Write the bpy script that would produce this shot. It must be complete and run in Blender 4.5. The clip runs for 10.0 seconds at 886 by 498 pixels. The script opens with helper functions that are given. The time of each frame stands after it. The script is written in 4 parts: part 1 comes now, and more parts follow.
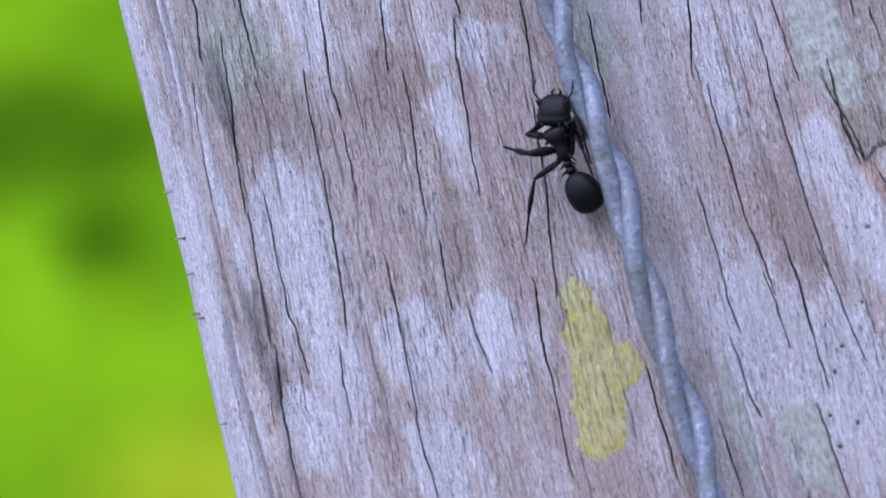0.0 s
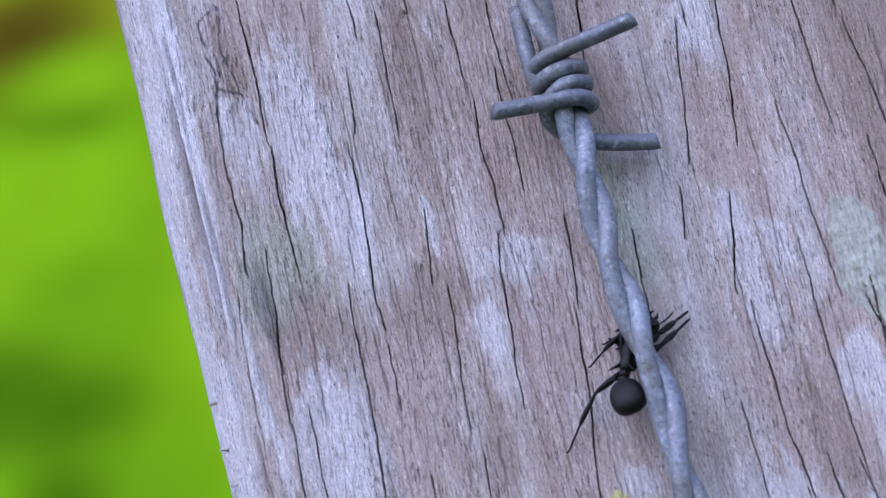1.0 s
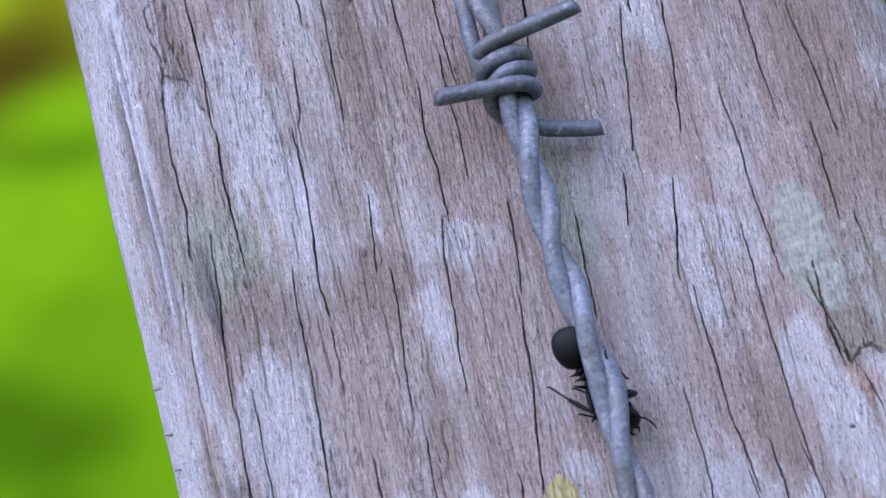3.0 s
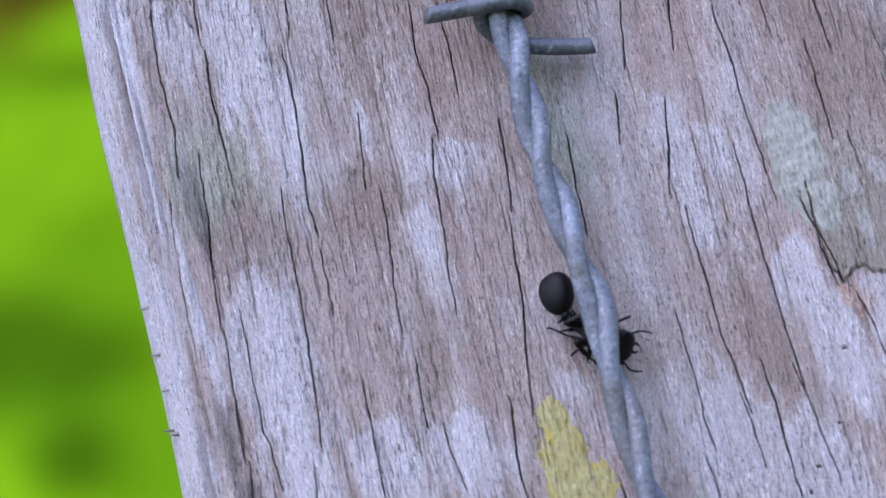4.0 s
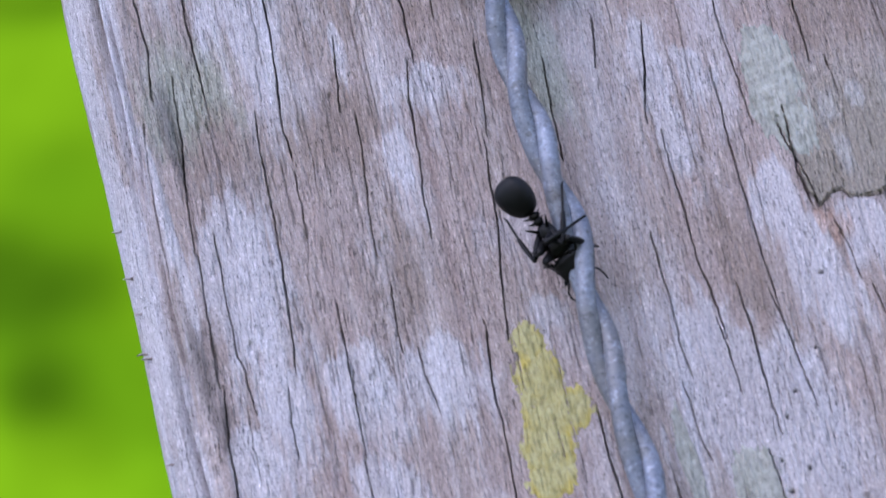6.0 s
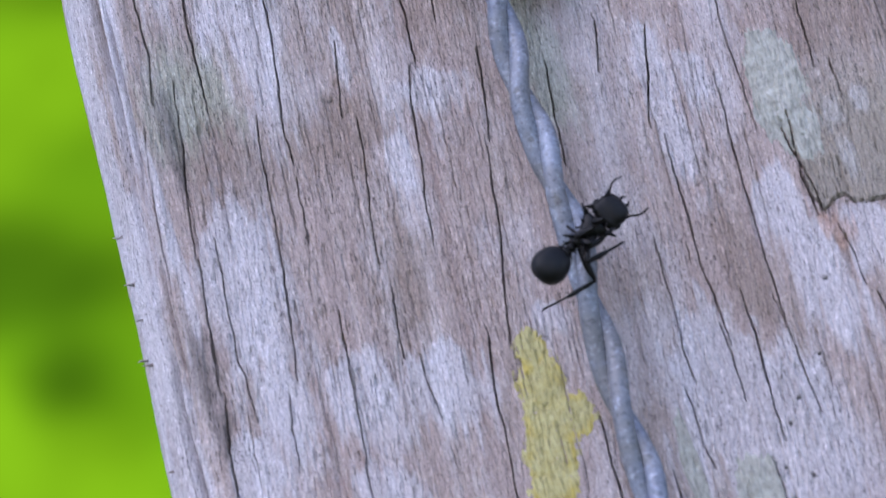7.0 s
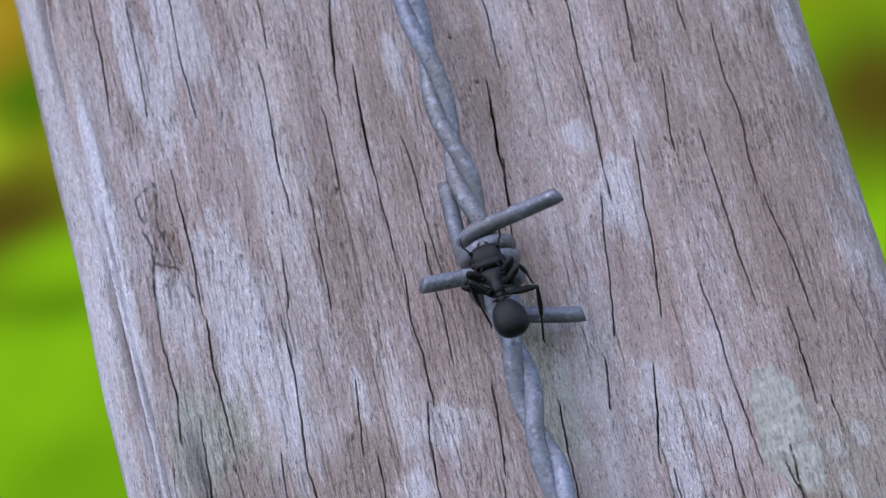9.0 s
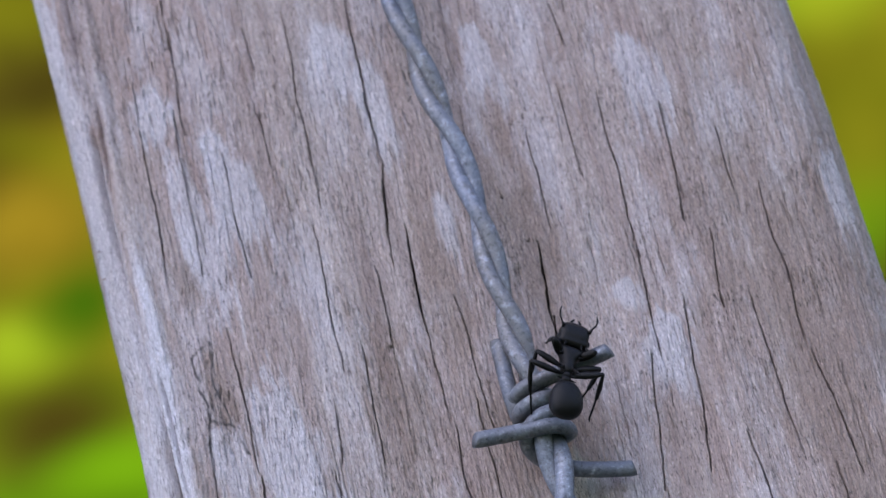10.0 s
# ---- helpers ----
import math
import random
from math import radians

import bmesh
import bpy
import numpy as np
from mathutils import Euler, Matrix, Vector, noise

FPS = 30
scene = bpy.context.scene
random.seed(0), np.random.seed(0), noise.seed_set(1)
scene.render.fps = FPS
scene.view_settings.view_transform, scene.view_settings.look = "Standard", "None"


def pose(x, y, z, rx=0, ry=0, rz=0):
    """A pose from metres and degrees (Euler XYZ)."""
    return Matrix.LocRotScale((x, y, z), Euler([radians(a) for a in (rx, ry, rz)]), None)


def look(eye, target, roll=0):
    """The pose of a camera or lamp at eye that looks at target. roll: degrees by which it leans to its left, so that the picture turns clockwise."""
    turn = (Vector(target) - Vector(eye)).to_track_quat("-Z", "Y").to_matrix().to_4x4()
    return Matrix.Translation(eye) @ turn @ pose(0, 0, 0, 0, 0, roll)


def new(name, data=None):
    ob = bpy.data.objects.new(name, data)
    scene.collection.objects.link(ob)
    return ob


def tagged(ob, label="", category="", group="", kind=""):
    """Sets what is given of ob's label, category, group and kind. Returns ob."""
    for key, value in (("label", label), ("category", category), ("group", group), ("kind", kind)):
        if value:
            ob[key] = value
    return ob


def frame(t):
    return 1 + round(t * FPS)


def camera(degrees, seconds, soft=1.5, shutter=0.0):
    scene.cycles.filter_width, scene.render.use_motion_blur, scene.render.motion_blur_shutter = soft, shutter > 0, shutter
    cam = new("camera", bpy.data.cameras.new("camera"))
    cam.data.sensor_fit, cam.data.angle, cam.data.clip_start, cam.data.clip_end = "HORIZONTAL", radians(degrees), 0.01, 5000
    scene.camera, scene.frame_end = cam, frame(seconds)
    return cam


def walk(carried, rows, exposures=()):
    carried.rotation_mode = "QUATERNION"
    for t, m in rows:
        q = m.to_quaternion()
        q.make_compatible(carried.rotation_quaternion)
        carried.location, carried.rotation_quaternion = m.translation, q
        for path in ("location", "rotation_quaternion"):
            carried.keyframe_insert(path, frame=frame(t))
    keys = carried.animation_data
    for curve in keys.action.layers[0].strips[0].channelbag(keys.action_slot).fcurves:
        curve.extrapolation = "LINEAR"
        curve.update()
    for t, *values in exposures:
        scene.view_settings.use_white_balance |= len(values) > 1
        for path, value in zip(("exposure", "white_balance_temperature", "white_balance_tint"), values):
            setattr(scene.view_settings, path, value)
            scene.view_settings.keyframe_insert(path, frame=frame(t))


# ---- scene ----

# a macro lens, hand-held about 0.4 m from the post and panning slowly
cam = camera(11.4, 10.0, 1.25, 0.1)
cam.data.dof.use_dof = True
cam.data.dof.focus_distance = 0.414
cam.data.dof.aperture_fstop = 54.0
walk(cam, [
    (0, pose(0.00298, -0.37854, 1.06888, 109.125, 14.632, 6.228)),
    (0.5, pose(-0.00254, -0.37878, 1.06388, 111.817, 14.443, 6.037)),
    (1, pose(-0.00564, -0.37904, 1.06540, 112.484, 14.482, 5.631)),
    (1.5, pose(-0.00373, -0.37877, 1.06053, 113.496, 14.340, 5.866)),
    (2, pose(-0.00125, -0.37930, 1.06279, 112.720, 14.309, 5.905)),
    (2.5, pose(0.00143, -0.38013, 1.06483, 112.312, 14.379, 5.994)),
    (3, pose(-0.00268, -0.37781, 1.06016, 112.869, 14.438, 5.472)),
    (3.2, pose(-0.00288, -0.37768, 1.06161, 112.104, 14.434, 5.344)),
    (4.3, pose(0.00161, -0.37381, 1.06017, 111.764, 14.180, 5.842)),
    (4.5, pose(0.00178, -0.37432, 1.06000, 111.529, 14.178, 5.816)),
    (5, pose(0.00000, -0.37588, 1.06319, 110.665, 14.263, 5.309)),
    (5.5, pose(-0.00171, -0.37448, 1.06077, 110.883, 14.344, 5.114)),
    (7, pose(0.00201, -0.37079, 1.06224, 110.864, 14.223, 5.645)),
    (7.5, pose(0.00023, -0.37206, 1.06481, 110.750, 14.342, 5.231)),
    (8, pose(-0.00246, -0.37627, 1.06185, 111.787, 14.416, 4.841)),
    (8.5, pose(-0.00071, -0.38021, 1.06085, 112.902, 14.559, 5.113)),
    (9, pose(-0.00081, -0.38717, 1.05949, 114.800, 14.618, 5.512)),
    (9.5, pose(-0.00041, -0.38799, 1.05676, 116.300, 14.512, 6.122)),
    (10, pose(-0.00228, -0.39031, 1.05317, 117.624, 14.520, 6.219)),
], exposures=[(0, 1.83, 6010, 29), (4.3, 1.83, 6190, 28), (8, 1.79, 6400, 26), (10, 1.66, 6560, 24)])

# ---- light: a bright hazy sky, with the veiled sun high on the left in front of the post ----
SUN_UP, SUN_TURN = radians(52), radians(207)
world = bpy.data.worlds.new("world")
scene.world = world
world.use_nodes = True
wt = world.node_tree
sky = wt.nodes.new("ShaderNodeTexSky")
sky.sky_type = "NISHITA"
sky.sun_disc = False
sky.sun_elevation, sky.sun_rotation = SUN_UP, SUN_TURN
wt.links.new(sky.outputs[0], wt.nodes["Background"].inputs[0])
wt.nodes["Background"].inputs[1].default_value = 0.12
sun = new("sun", bpy.data.lights.new("sun", "SUN"))
sun.data.energy, sun.data.angle, sun.data.color = 0.3, radians(65), (0.72, 0.9, 1.0)
SUN_DIR = Vector((math.sin(SUN_TURN) * math.cos(SUN_UP), math.cos(SUN_TURN) * math.cos(SUN_UP), math.sin(SUN_UP)))
sun.matrix_world = look(SUN_DIR * 20, (0, 0, 0))

MM = 0.001
Z0 = 1.2  # height of the face's zero line above the ground
LEAN = 0.045  # slope of the wood's grain against the post's length


# ---- materials ----
def material(name):
    m = bpy.data.materials.new(name)
    m.use_nodes = True
    nt = m.node_tree
    return m, nt, nt.nodes["Principled BSDF"]


def node(nt, kind, **values):
    n = nt.nodes.new(kind)
    for key, value in values.items():
        n.inputs[key.replace("_", " ")].default_value = value
    return n


def noise_at(nt, coords, scale, detail=4.0, rough=0.55, stretch=(1, 1, 1)):
    mp = nt.nodes.new("ShaderNodeMapping")
    mp.inputs["Scale"].default_value = stretch
    nt.links.new(coords, mp.inputs["Vector"])
    n = node(nt, "ShaderNodeTexNoise", Scale=scale, Detail=detail, Roughness=rough)
    nt.links.new(mp.outputs[0], n.inputs["Vector"])
    return n.outputs["Fac"]


def ramp(nt, fac, stops):
    r = nt.nodes.new("ShaderNodeValToRGB")
    while len(r.color_ramp.elements) < len(stops):
        r.color_ramp.elements.new(0.5)
    for e, (pos, col) in zip(r.color_ramp.elements, stops):
        e.position, e.color = pos, (*col, 1) if len(col) == 3 else (col[0],) * 3 + (1,)
    nt.links.new(fac, r.inputs[0])
    return r.outputs["Color"]


def mix(nt, fac, a, b, blend="MIX"):
    n = nt.nodes.new("ShaderNodeMix")
    n.data_type, n.blend_type = "RGBA", blend
    if isinstance(fac, float):
        n.inputs[0].default_value = fac
    else:
        nt.links.new(fac, n.inputs[0])
    for socket, v in ((n.inputs[6], a), (n.inputs[7], b)):
        if isinstance(v, tuple):
            socket.default_value = (*v, 1)
        else:
            nt.links.new(v, socket)
    return n.outputs[2]


def bump(nt, bsdf, height, strength, distance):
    b = node(nt, "ShaderNodeBump", Strength=strength, Distance=distance)
    nt.links.new(height, b.inputs["Height"])
    nt.links.new(b.outputs[0], bsdf.inputs["Normal"])


def attribute(nt, name):
    a = nt.nodes.new("ShaderNodeAttribute")
    a.attribute_name = name
    return a.outputs["Fac"]


def object_coords(nt):
    return nt.nodes.new("ShaderNodeTexCoord").outputs["Object"]


def wood_material():
    m, nt, b = material("weathered_wood")
    lean = nt.nodes.new("ShaderNodeMapping")
    lean.inputs["Rotation"].default_value = (0, -LEAN, 0)
    nt.links.new(object_coords(nt), lean.inputs["Vector"])
    co = lean.outputs[0]
    fibre = noise_at(nt, co, 5200, 4, 0.72, (1, 1, 0.22))
    streak = noise_at(nt, co, 420, 5, 0.6, (1, 1, 0.06))
    fleck = noise_at(nt, co, 8500, 3, 0.65, (1, 1, 0.35))
    dash = noise_at(nt, co, 6200, 3, 0.65, (1, 1, 0.16))
    worn = noise_at(nt, co, 190, 4, 0.6, (1, 1, 0.5))
    cloud = noise_at(nt, co, 150, 6, 0.7, (1, 1, 0.3))
    tone = noise_at(nt, co, 60, 5, 0.65, (1, 1, 0.25))
    base = ramp(nt, streak, [(0.30, (0.265, 0.205, 0.19)), (0.5, (0.366, 0.306, 0.29)), (0.72, (0.49, 0.432, 0.418))])
    pale = ramp(nt, streak, [(0.3, (0.45, 0.43, 0.455)), (0.7, (0.62, 0.61, 0.665))])
    col = mix(nt, ramp(nt, tone, [(0.4, (0.0,)), (0.62, (0.55,))]), base, (0.35, 0.25, 0.23))
    col = mix(nt, ramp(nt, cloud, [(0.50, (0.0,)), (0.56, (0.25,)), (0.68, (0.5,))]), col, pale)
    col = mix(nt, attribute(nt, "pale"), col, pale)
    col = mix(nt, attribute(nt, "stain_shade"), col, (0.225, 0.165, 0.135))
    col = mix(nt, attribute(nt, "bare"), col, (0.42, 0.22, 0.13))
    col = mix(nt, attribute(nt, "algae"), col, (0.30, 0.335, 0.265))
    col = mix(nt, attribute(nt, "grime"), col, (0.06, 0.055, 0.055))
    # weathered fibres: glints painted as bright flecks, dark pinholes, and short dark checks where the soft grain has
    # gone
    col = mix(nt, 1.0, col, ramp(nt, fibre, [(0.31, (0.40,)), (0.42, (0.95,)), (0.57, (1.03,)), (0.67, (1.5,))]), "MULTIPLY")
    col = mix(nt, 0.75, col, ramp(nt, fleck, [(0.33, (0.12,)), (0.40, (1.0,)), (0.60, (1.0,)), (0.68, (1.75,))]), "MULTIPLY")
    dark = mix(nt, 1.0, col, ramp(nt, dash, [(0.36, (0.22,)), (0.42, (1.0,)), (0.60, (1.0,)), (0.67, (1.4,))]), "MULTIPLY")
    col = mix(nt, ramp(nt, worn, [(0.42, (0.15,)), (0.60, (0.95,))]), col, dark)
    nt.links.new(col, b.inputs["Base Color"])
    b.inputs["Roughness"].default_value = 0.82
    b.inputs["Specular IOR Level"].default_value = 0.3
    h = mix(nt, 0.35, mix(nt, 0.5, fibre, fleck), dash)
    bump(nt, b, h, 1.0, 0.0004)
    return m


def lichen_material(name, low, high, rim):
    m, nt, b = material(name)
    co = object_coords(nt)
    n1 = noise_at(nt, co, 900, 5, 0.65)
    n2 = noise_at(nt, co, 3200, 3, 0.6, (1, 1, 0.3))
    col = ramp(nt, n1, [(0.35, low), (0.65, high)])
    patchy = noise_at(nt, co, 330, 3, 0.6)
    strong = nt.nodes.new("ShaderNodeMath")
    strong.operation = "MULTIPLY"
    nt.links.new(ramp(nt, patchy, [(0.45, (0.0,)), (0.62, (0.85,))]), strong.inputs[0])
    nt.links.new(attribute(nt, "rim"), strong.inputs[1])
    col = mix(nt, strong.outputs[0], col, rim)
    col = mix(nt, 0.7, col, ramp(nt, n2, [(0.3, (0.4,)), (0.5, (1.0,)), (0.8, (1.15,))]), "MULTIPLY")
    nt.links.new(col, b.inputs["Base Color"])
    b.inputs["Roughness"].default_value = 0.95
    bump(nt, b, n2, 0.9, 0.0002)
    return m


def zinc_material(name, tone):
    m, nt, b = material(name)
    co = object_coords(nt)
    n1 = noise_at(nt, co, 420, 4, 0.6)
    n2 = noise_at(nt, co, 2100, 4, 0.65)
    n3 = noise_at(nt, co, 900, 3, 0.6)
    n4 = noise_at(nt, co, 150, 4, 0.6)
    n5 = noise_at(nt, co, 620, 5, 0.6)
    col = ramp(nt, n1, [(e, tuple(c * tone for c in k)) for e, k in ((0.3, (0.125, 0.14, 0.18)), (0.55, (0.19, 0.212, 0.262)), (0.75, (0.30, 0.33, 0.395)))])
    # grey-brown weathering, dull pale bloom of the zinc, and small dark pits
    col = mix(nt, ramp(nt, n4, [(0.42, (0.0,)), (0.60, (0.75,))]), col, tuple(c * tone for c in (0.155, 0.15, 0.148)))
    col = mix(nt, ramp(nt, n3, [(0.56, (0.0,)), (0.70, (0.5,))]), col, tuple(c * tone for c in (0.40, 0.43, 0.50)))
    col = mix(nt, ramp(nt, n5, [(0.60, (0.0,)), (0.66, (0.55,))]), col, (0.085, 0.08, 0.075))
    # fine dark specks, and tiny metal glints painted into the colour
    col = mix(nt, 0.85, col, ramp(nt, n2, [(0.33, (0.4,)), (0.46, (1.0,)), (0.58, (1.0,)), (0.70, (1.9,))]), "MULTIPLY")
    nt.links.new(col, b.inputs["Base Color"])
    b.inputs["Metallic"].default_value = 0.25
    nt.links.new(ramp(nt, n1, [(0.3, (0.40,)), (0.7, (0.60,))]), b.inputs["Roughness"])
    bump(nt, b, mix(nt, 0.5, n2, n3), 0.6, 0.00016)
    return m


def ant_material(name, rough, col, scale):
    m, nt, b = material(name)
    co = object_coords(nt)
    n = noise_at(nt, co, scale, 3, 0.6)
    nt.links.new(ramp(nt, n, [(0.3, col), (0.7, tuple(c * 1.7 for c in col))]), b.inputs["Base Color"])
    b.inputs["Roughness"].default_value = rough
    b.inputs["Specular IOR Level"].default_value = 0.2
    bump(nt, b, n, 0.7, 0.00006)
    return m


def ground_material():
    m, nt, b = material("short_grass")
    co = object_coords(nt)
    n1, n2 = noise_at(nt, co, 0.6, 5), noise_at(nt, co, 40, 4)
    col = ramp(nt, n1, [(0.3, (0.045, 0.085, 0.02)), (0.7, (0.10, 0.14, 0.035))])
    col = mix(nt, 0.6, col, ramp(nt, n2, [(0.3, (0.4,)), (0.7, (1.2,))]), "MULTIPLY")
    nt.links.new(col, b.inputs["Base Color"])
    b.inputs["Roughness"].default_value = 0.9
    bump(nt, b, n2, 0.8, 0.03)
    return m


WOOD = wood_material()
YELLOW = lichen_material("yellow_lichen", (0.33, 0.29, 0.11), (0.43, 0.395, 0.20), (0.45, 0.345, 0.06))
CRUST = lichen_material("grey_green_lichen", (0.26, 0.262, 0.225), (0.41, 0.405, 0.37), (0.30, 0.29, 0.26))
ZINC = zinc_material("dull_galvanised_steel", 0.93)
DARK_ZINC = zinc_material("dark_weathered_steel", 0.68)
CHITIN = ant_material("matt_black_chitin", 0.42, (0.003, 0.0026, 0.0026), 9000)
GASTER = ant_material("satin_black_chitin", 0.4, (0.003, 0.003, 0.0033), 14000)


# ---- meshes ----
def link(name, mesh, mat, parent=None, label="", smooth=True):
    mesh.materials.append(mat)
    if smooth:
        mesh.polygons.foreach_set("use_smooth", [True] * len(mesh.polygons))
    ob = new(name, mesh)
    ob.parent = parent
    return tagged(ob, label)


def part(name, bm, mat, parent=None, label="", smooth=True):
    mesh = bpy.data.meshes.new(name)
    bm.normal_update()
    bm.to_mesh(mesh)
    bm.free()
    return link(name, mesh, mat, parent, label, smooth)


def grid_mesh(name, points, closed):
    """A mesh from a rows x columns x 3 array of points; closed joins the last column to the first."""
    rows, cols = points.shape[:2]
    mesh = bpy.data.meshes.new(name)
    idx = np.arange(rows * cols).reshape(rows, cols)
    right = np.roll(idx, -1, 1) if closed else idx[:, 1:]
    left = idx if closed else idx[:, :-1]
    quads = np.stack([left[:-1], right[:-1], right[1:], left[1:]], -1).reshape(-1, 4)
    mesh.vertices.add(rows * cols)
    mesh.vertices.foreach_set("co", points.reshape(-1).astype(np.float32))
    mesh.loops.add(quads.size)
    mesh.loops.foreach_set("vertex_index", quads.reshape(-1).astype(np.int32))
    mesh.polygons.add(len(quads))
    mesh.polygons.foreach_set("loop_start", np.arange(0, quads.size, 4, dtype=np.int32))
    mesh.update(calc_edges=True)
    return mesh


def point_values(mesh, name, values):
    mesh.attributes.new(name, "FLOAT", "POINT").data.foreach_set("value", values.reshape(-1).astype(np.float32))


def tube(bm, line, radii, sides=12, flat=1.0, cap=True, shear=0.0):
    """A round-ended tube along a list of points."""
    rings = []
    prev = None
    n = len(line)
    for i, p in enumerate(line):
        p = Vector(p)
        d = (Vector(line[min(i + 1, n - 1)]) - Vector(line[max(i - 1, 0)])).normalized()
        if prev is None:
            side = d.orthogonal().normalized() if abs(d.z) > 0.9 else d.cross(Vector((0, 0, 1))).normalized()
        else:
            side = (prev - d * prev.dot(d)).normalized()
        prev = side
        up = side.cross(d)
        r = radii[i] if isinstance(radii, (list, tuple)) else radii
        rings.append([bm.verts.new(p + side * (r * math.cos(a)) + up * (r * flat * math.sin(a)))
                      for a in (2 * math.pi * k / sides for k in range(sides))])
    for a, b in zip(rings, rings[1:]):
        for k in range(sides):
            bm.faces.new((a[k], a[(k + 1) % sides], b[(k + 1) % sides], b[k]))
    if shear:
        for ring, p, q in ((rings[0], line[0], line[1]), (rings[-1], line[-1], line[-2])):
            d = (Vector(p) - Vector(q)).normalized()
            for w in ring:
                w.co += d * shear * (w.co - Vector(p)).dot(Vector((0.3, -0.75, 0.6)))
    if cap:
        bm.faces.new(rings[0][::-1])
        bm.faces.new(rings[-1])
    return bm


# ---- the post's weathered face: heights and marks over (u, v) in millimetres ----
def lattice(x, y, seed):
    """Smooth value noise between 0 and 1."""
    table = np.random.RandomState(seed).rand(256, 256)
    xi, yi = np.floor(x).astype(int), np.floor(y).astype(int)
    fx, fy = x - xi, y - yi
    fx, fy = fx * fx * (3 - 2 * fx), fy * fy * (3 - 2 * fy)
    a, b = table[yi % 256, xi % 256], table[yi % 256, (xi + 1) % 256]
    c, d = table[(yi + 1) % 256, xi % 256], table[(yi + 1) % 256, (xi + 1) % 256]
    return (a * (1 - fx) + b * fx) * (1 - fy) + (c * (1 - fx) + d * fx) * fy


# splits in the grain: top u, top v, foot u, foot v, half width
SPLITS_FOOT = [
    (22.9, -27.9, 23.2, -36.9, 0.085), (14.5, -26.7, 14.3, -34.3, 0.065), (1.3, -20.1, 0.8, -28.6, 0.065), (17.2, -19.9, 17.9, -27.7, 0.035),
    (9.8, -19.4, 9.4, -31.1, 0.085), (-11, -19.2, -10.7, -27, 0.05), (35.8, -15.7, 36, -18.7, 0.065), (21.6, -14.7, 22, -22.4, 0.05),
    (26.9, -13.5, 28.1, -25.3, 0.035), (24.2, -12.1, 24.3, -26.9, 0.085), (-16.1, -10.6, -16.5, -17.6, 0.035), (-4.2, -10.3, -3.6, -17.1, 0.035),
    (-26.1, -9.3, -26.2, -22.5, 0.05), (1.9, -9.3, 1.3, -20.1, 0.085), (-21.6, -9, -22.5, -23.5, 0.085), (21.6, -8.9, 22.2, -17.3, 0.065),
    (34.1, -8.7, 35, -15, 0.05), (31.9, 1.5, 33.2, -7.2, 0.085),
]
SPLITS_LOW = [
    (-19.6, -5.7, -19, -12.5, 0.035), (18, -5.3, 18.3, -19.7, 0.035), (-10, -4.2, -11, -19.2, 0.05), (-4.9, -3.5, -5.5, -10.5, 0.05),
    (32.3, -3.4, 32.6, -7.5, 0.085), (32.6, 2.8, 32.3, -3.9, 0.085), (21.8, 3.7, 21.7, -9.2, 0.085), (-21.2, 3.7, -21.6, -9, 0.085),
    (-19.2, 5.3, -19.9, -6.8, 0.035), (-13.5, 5.9, -14.9, -9.9, 0.085), (37.8, 6.5, 37.7, 3.1, 0.05), (6.6, 7.2, 3.6, -12.1, 0.065),
    (27.5, 8.4, 27.2, -16.1, 0.065), (-10.8, 9, -11, 2.3, 0.035), (-4.1, 13.2, -5.7, -1.3, 0.035), (13.6, 13.6, 12.5, 3.1, 0.085),
    (22.7, 14.5, 20.9, 4.6, 0.085),
]
SPLITS_MIDDLE = [
    (-13, 15.7, -13.5, 5.9, 0.065), (36.5, 16.3, 36.4, 6.1, 0.065), (18.6, 16.3, 17.8, 11, 0.05), (7.7, 16.5, 6.6, 7.2, 0.065),
    (1.4, 16.7, -0.6, -0.8, 0.05), (42.7, 16.8, 43.7, 3.5, 0.035), (-23.2, 17.3, -24.2, 1.2, 0.035), (-4.6, 20.9, -5.7, 13.3, 0.035),
    (-19.4, 21.3, -21.2, 3.7, 0.065), (29.4, 22, 29.9, 1.6, 0.065), (37.9, 28.2, 38.6, 14.1, 0.065), (-9.6, 29.5, -10.9, 9.9, 0.085),
    (2.7, 30.6, 1.9, 16.3, 0.065), (-16.7, 31.1, -17.1, 17.3, 0.085), (23, 32.6, 20.1, 18, 0.05), (5.5, 32.8, 4.8, 19.6, 0.05),
    (-8.3, 35.2, -8.9, 29.9, 0.05),
]
SPLITS_UPPER = [
    (33.7, 36.5, 33.8, 17.7, 0.065), (-20.7, 36.5, -21.5, 19.2, 0.065), (27.8, 37.7, 24.8, 18.6, 0.065), (14.8, 39.2, 13.3, 29.9, 0.085),
    (2.5, 40.9, 2.1, 32.5, 0.065), (-4, 41.6, -4.9, 28.4, 0.05), (32, 43.8, 30.9, 34.8, 0.035), (24.7, 44.1, 23.7, 31.7, 0.085),
    (5.9, 44.3, 6.4, 29, 0.035), (38.1, 47.1, 37.5, 29.3, 0.065), (-16.4, 47.4, -16.7, 31.1, 0.085), (15.3, 47.5, 14.6, 36.8, 0.125),
    (-0.8, 49.6, -1.1, 41.4, 0.05), (3.2, 52.9, 2.5, 40.9, 0.125), (35.9, 54.3, 35.6, 46.9, 0.035), (-5.4, 56, -6.5, 39.3, 0.065),
    (31.2, 58.5, 29.8, 45.1, 0.05),
]
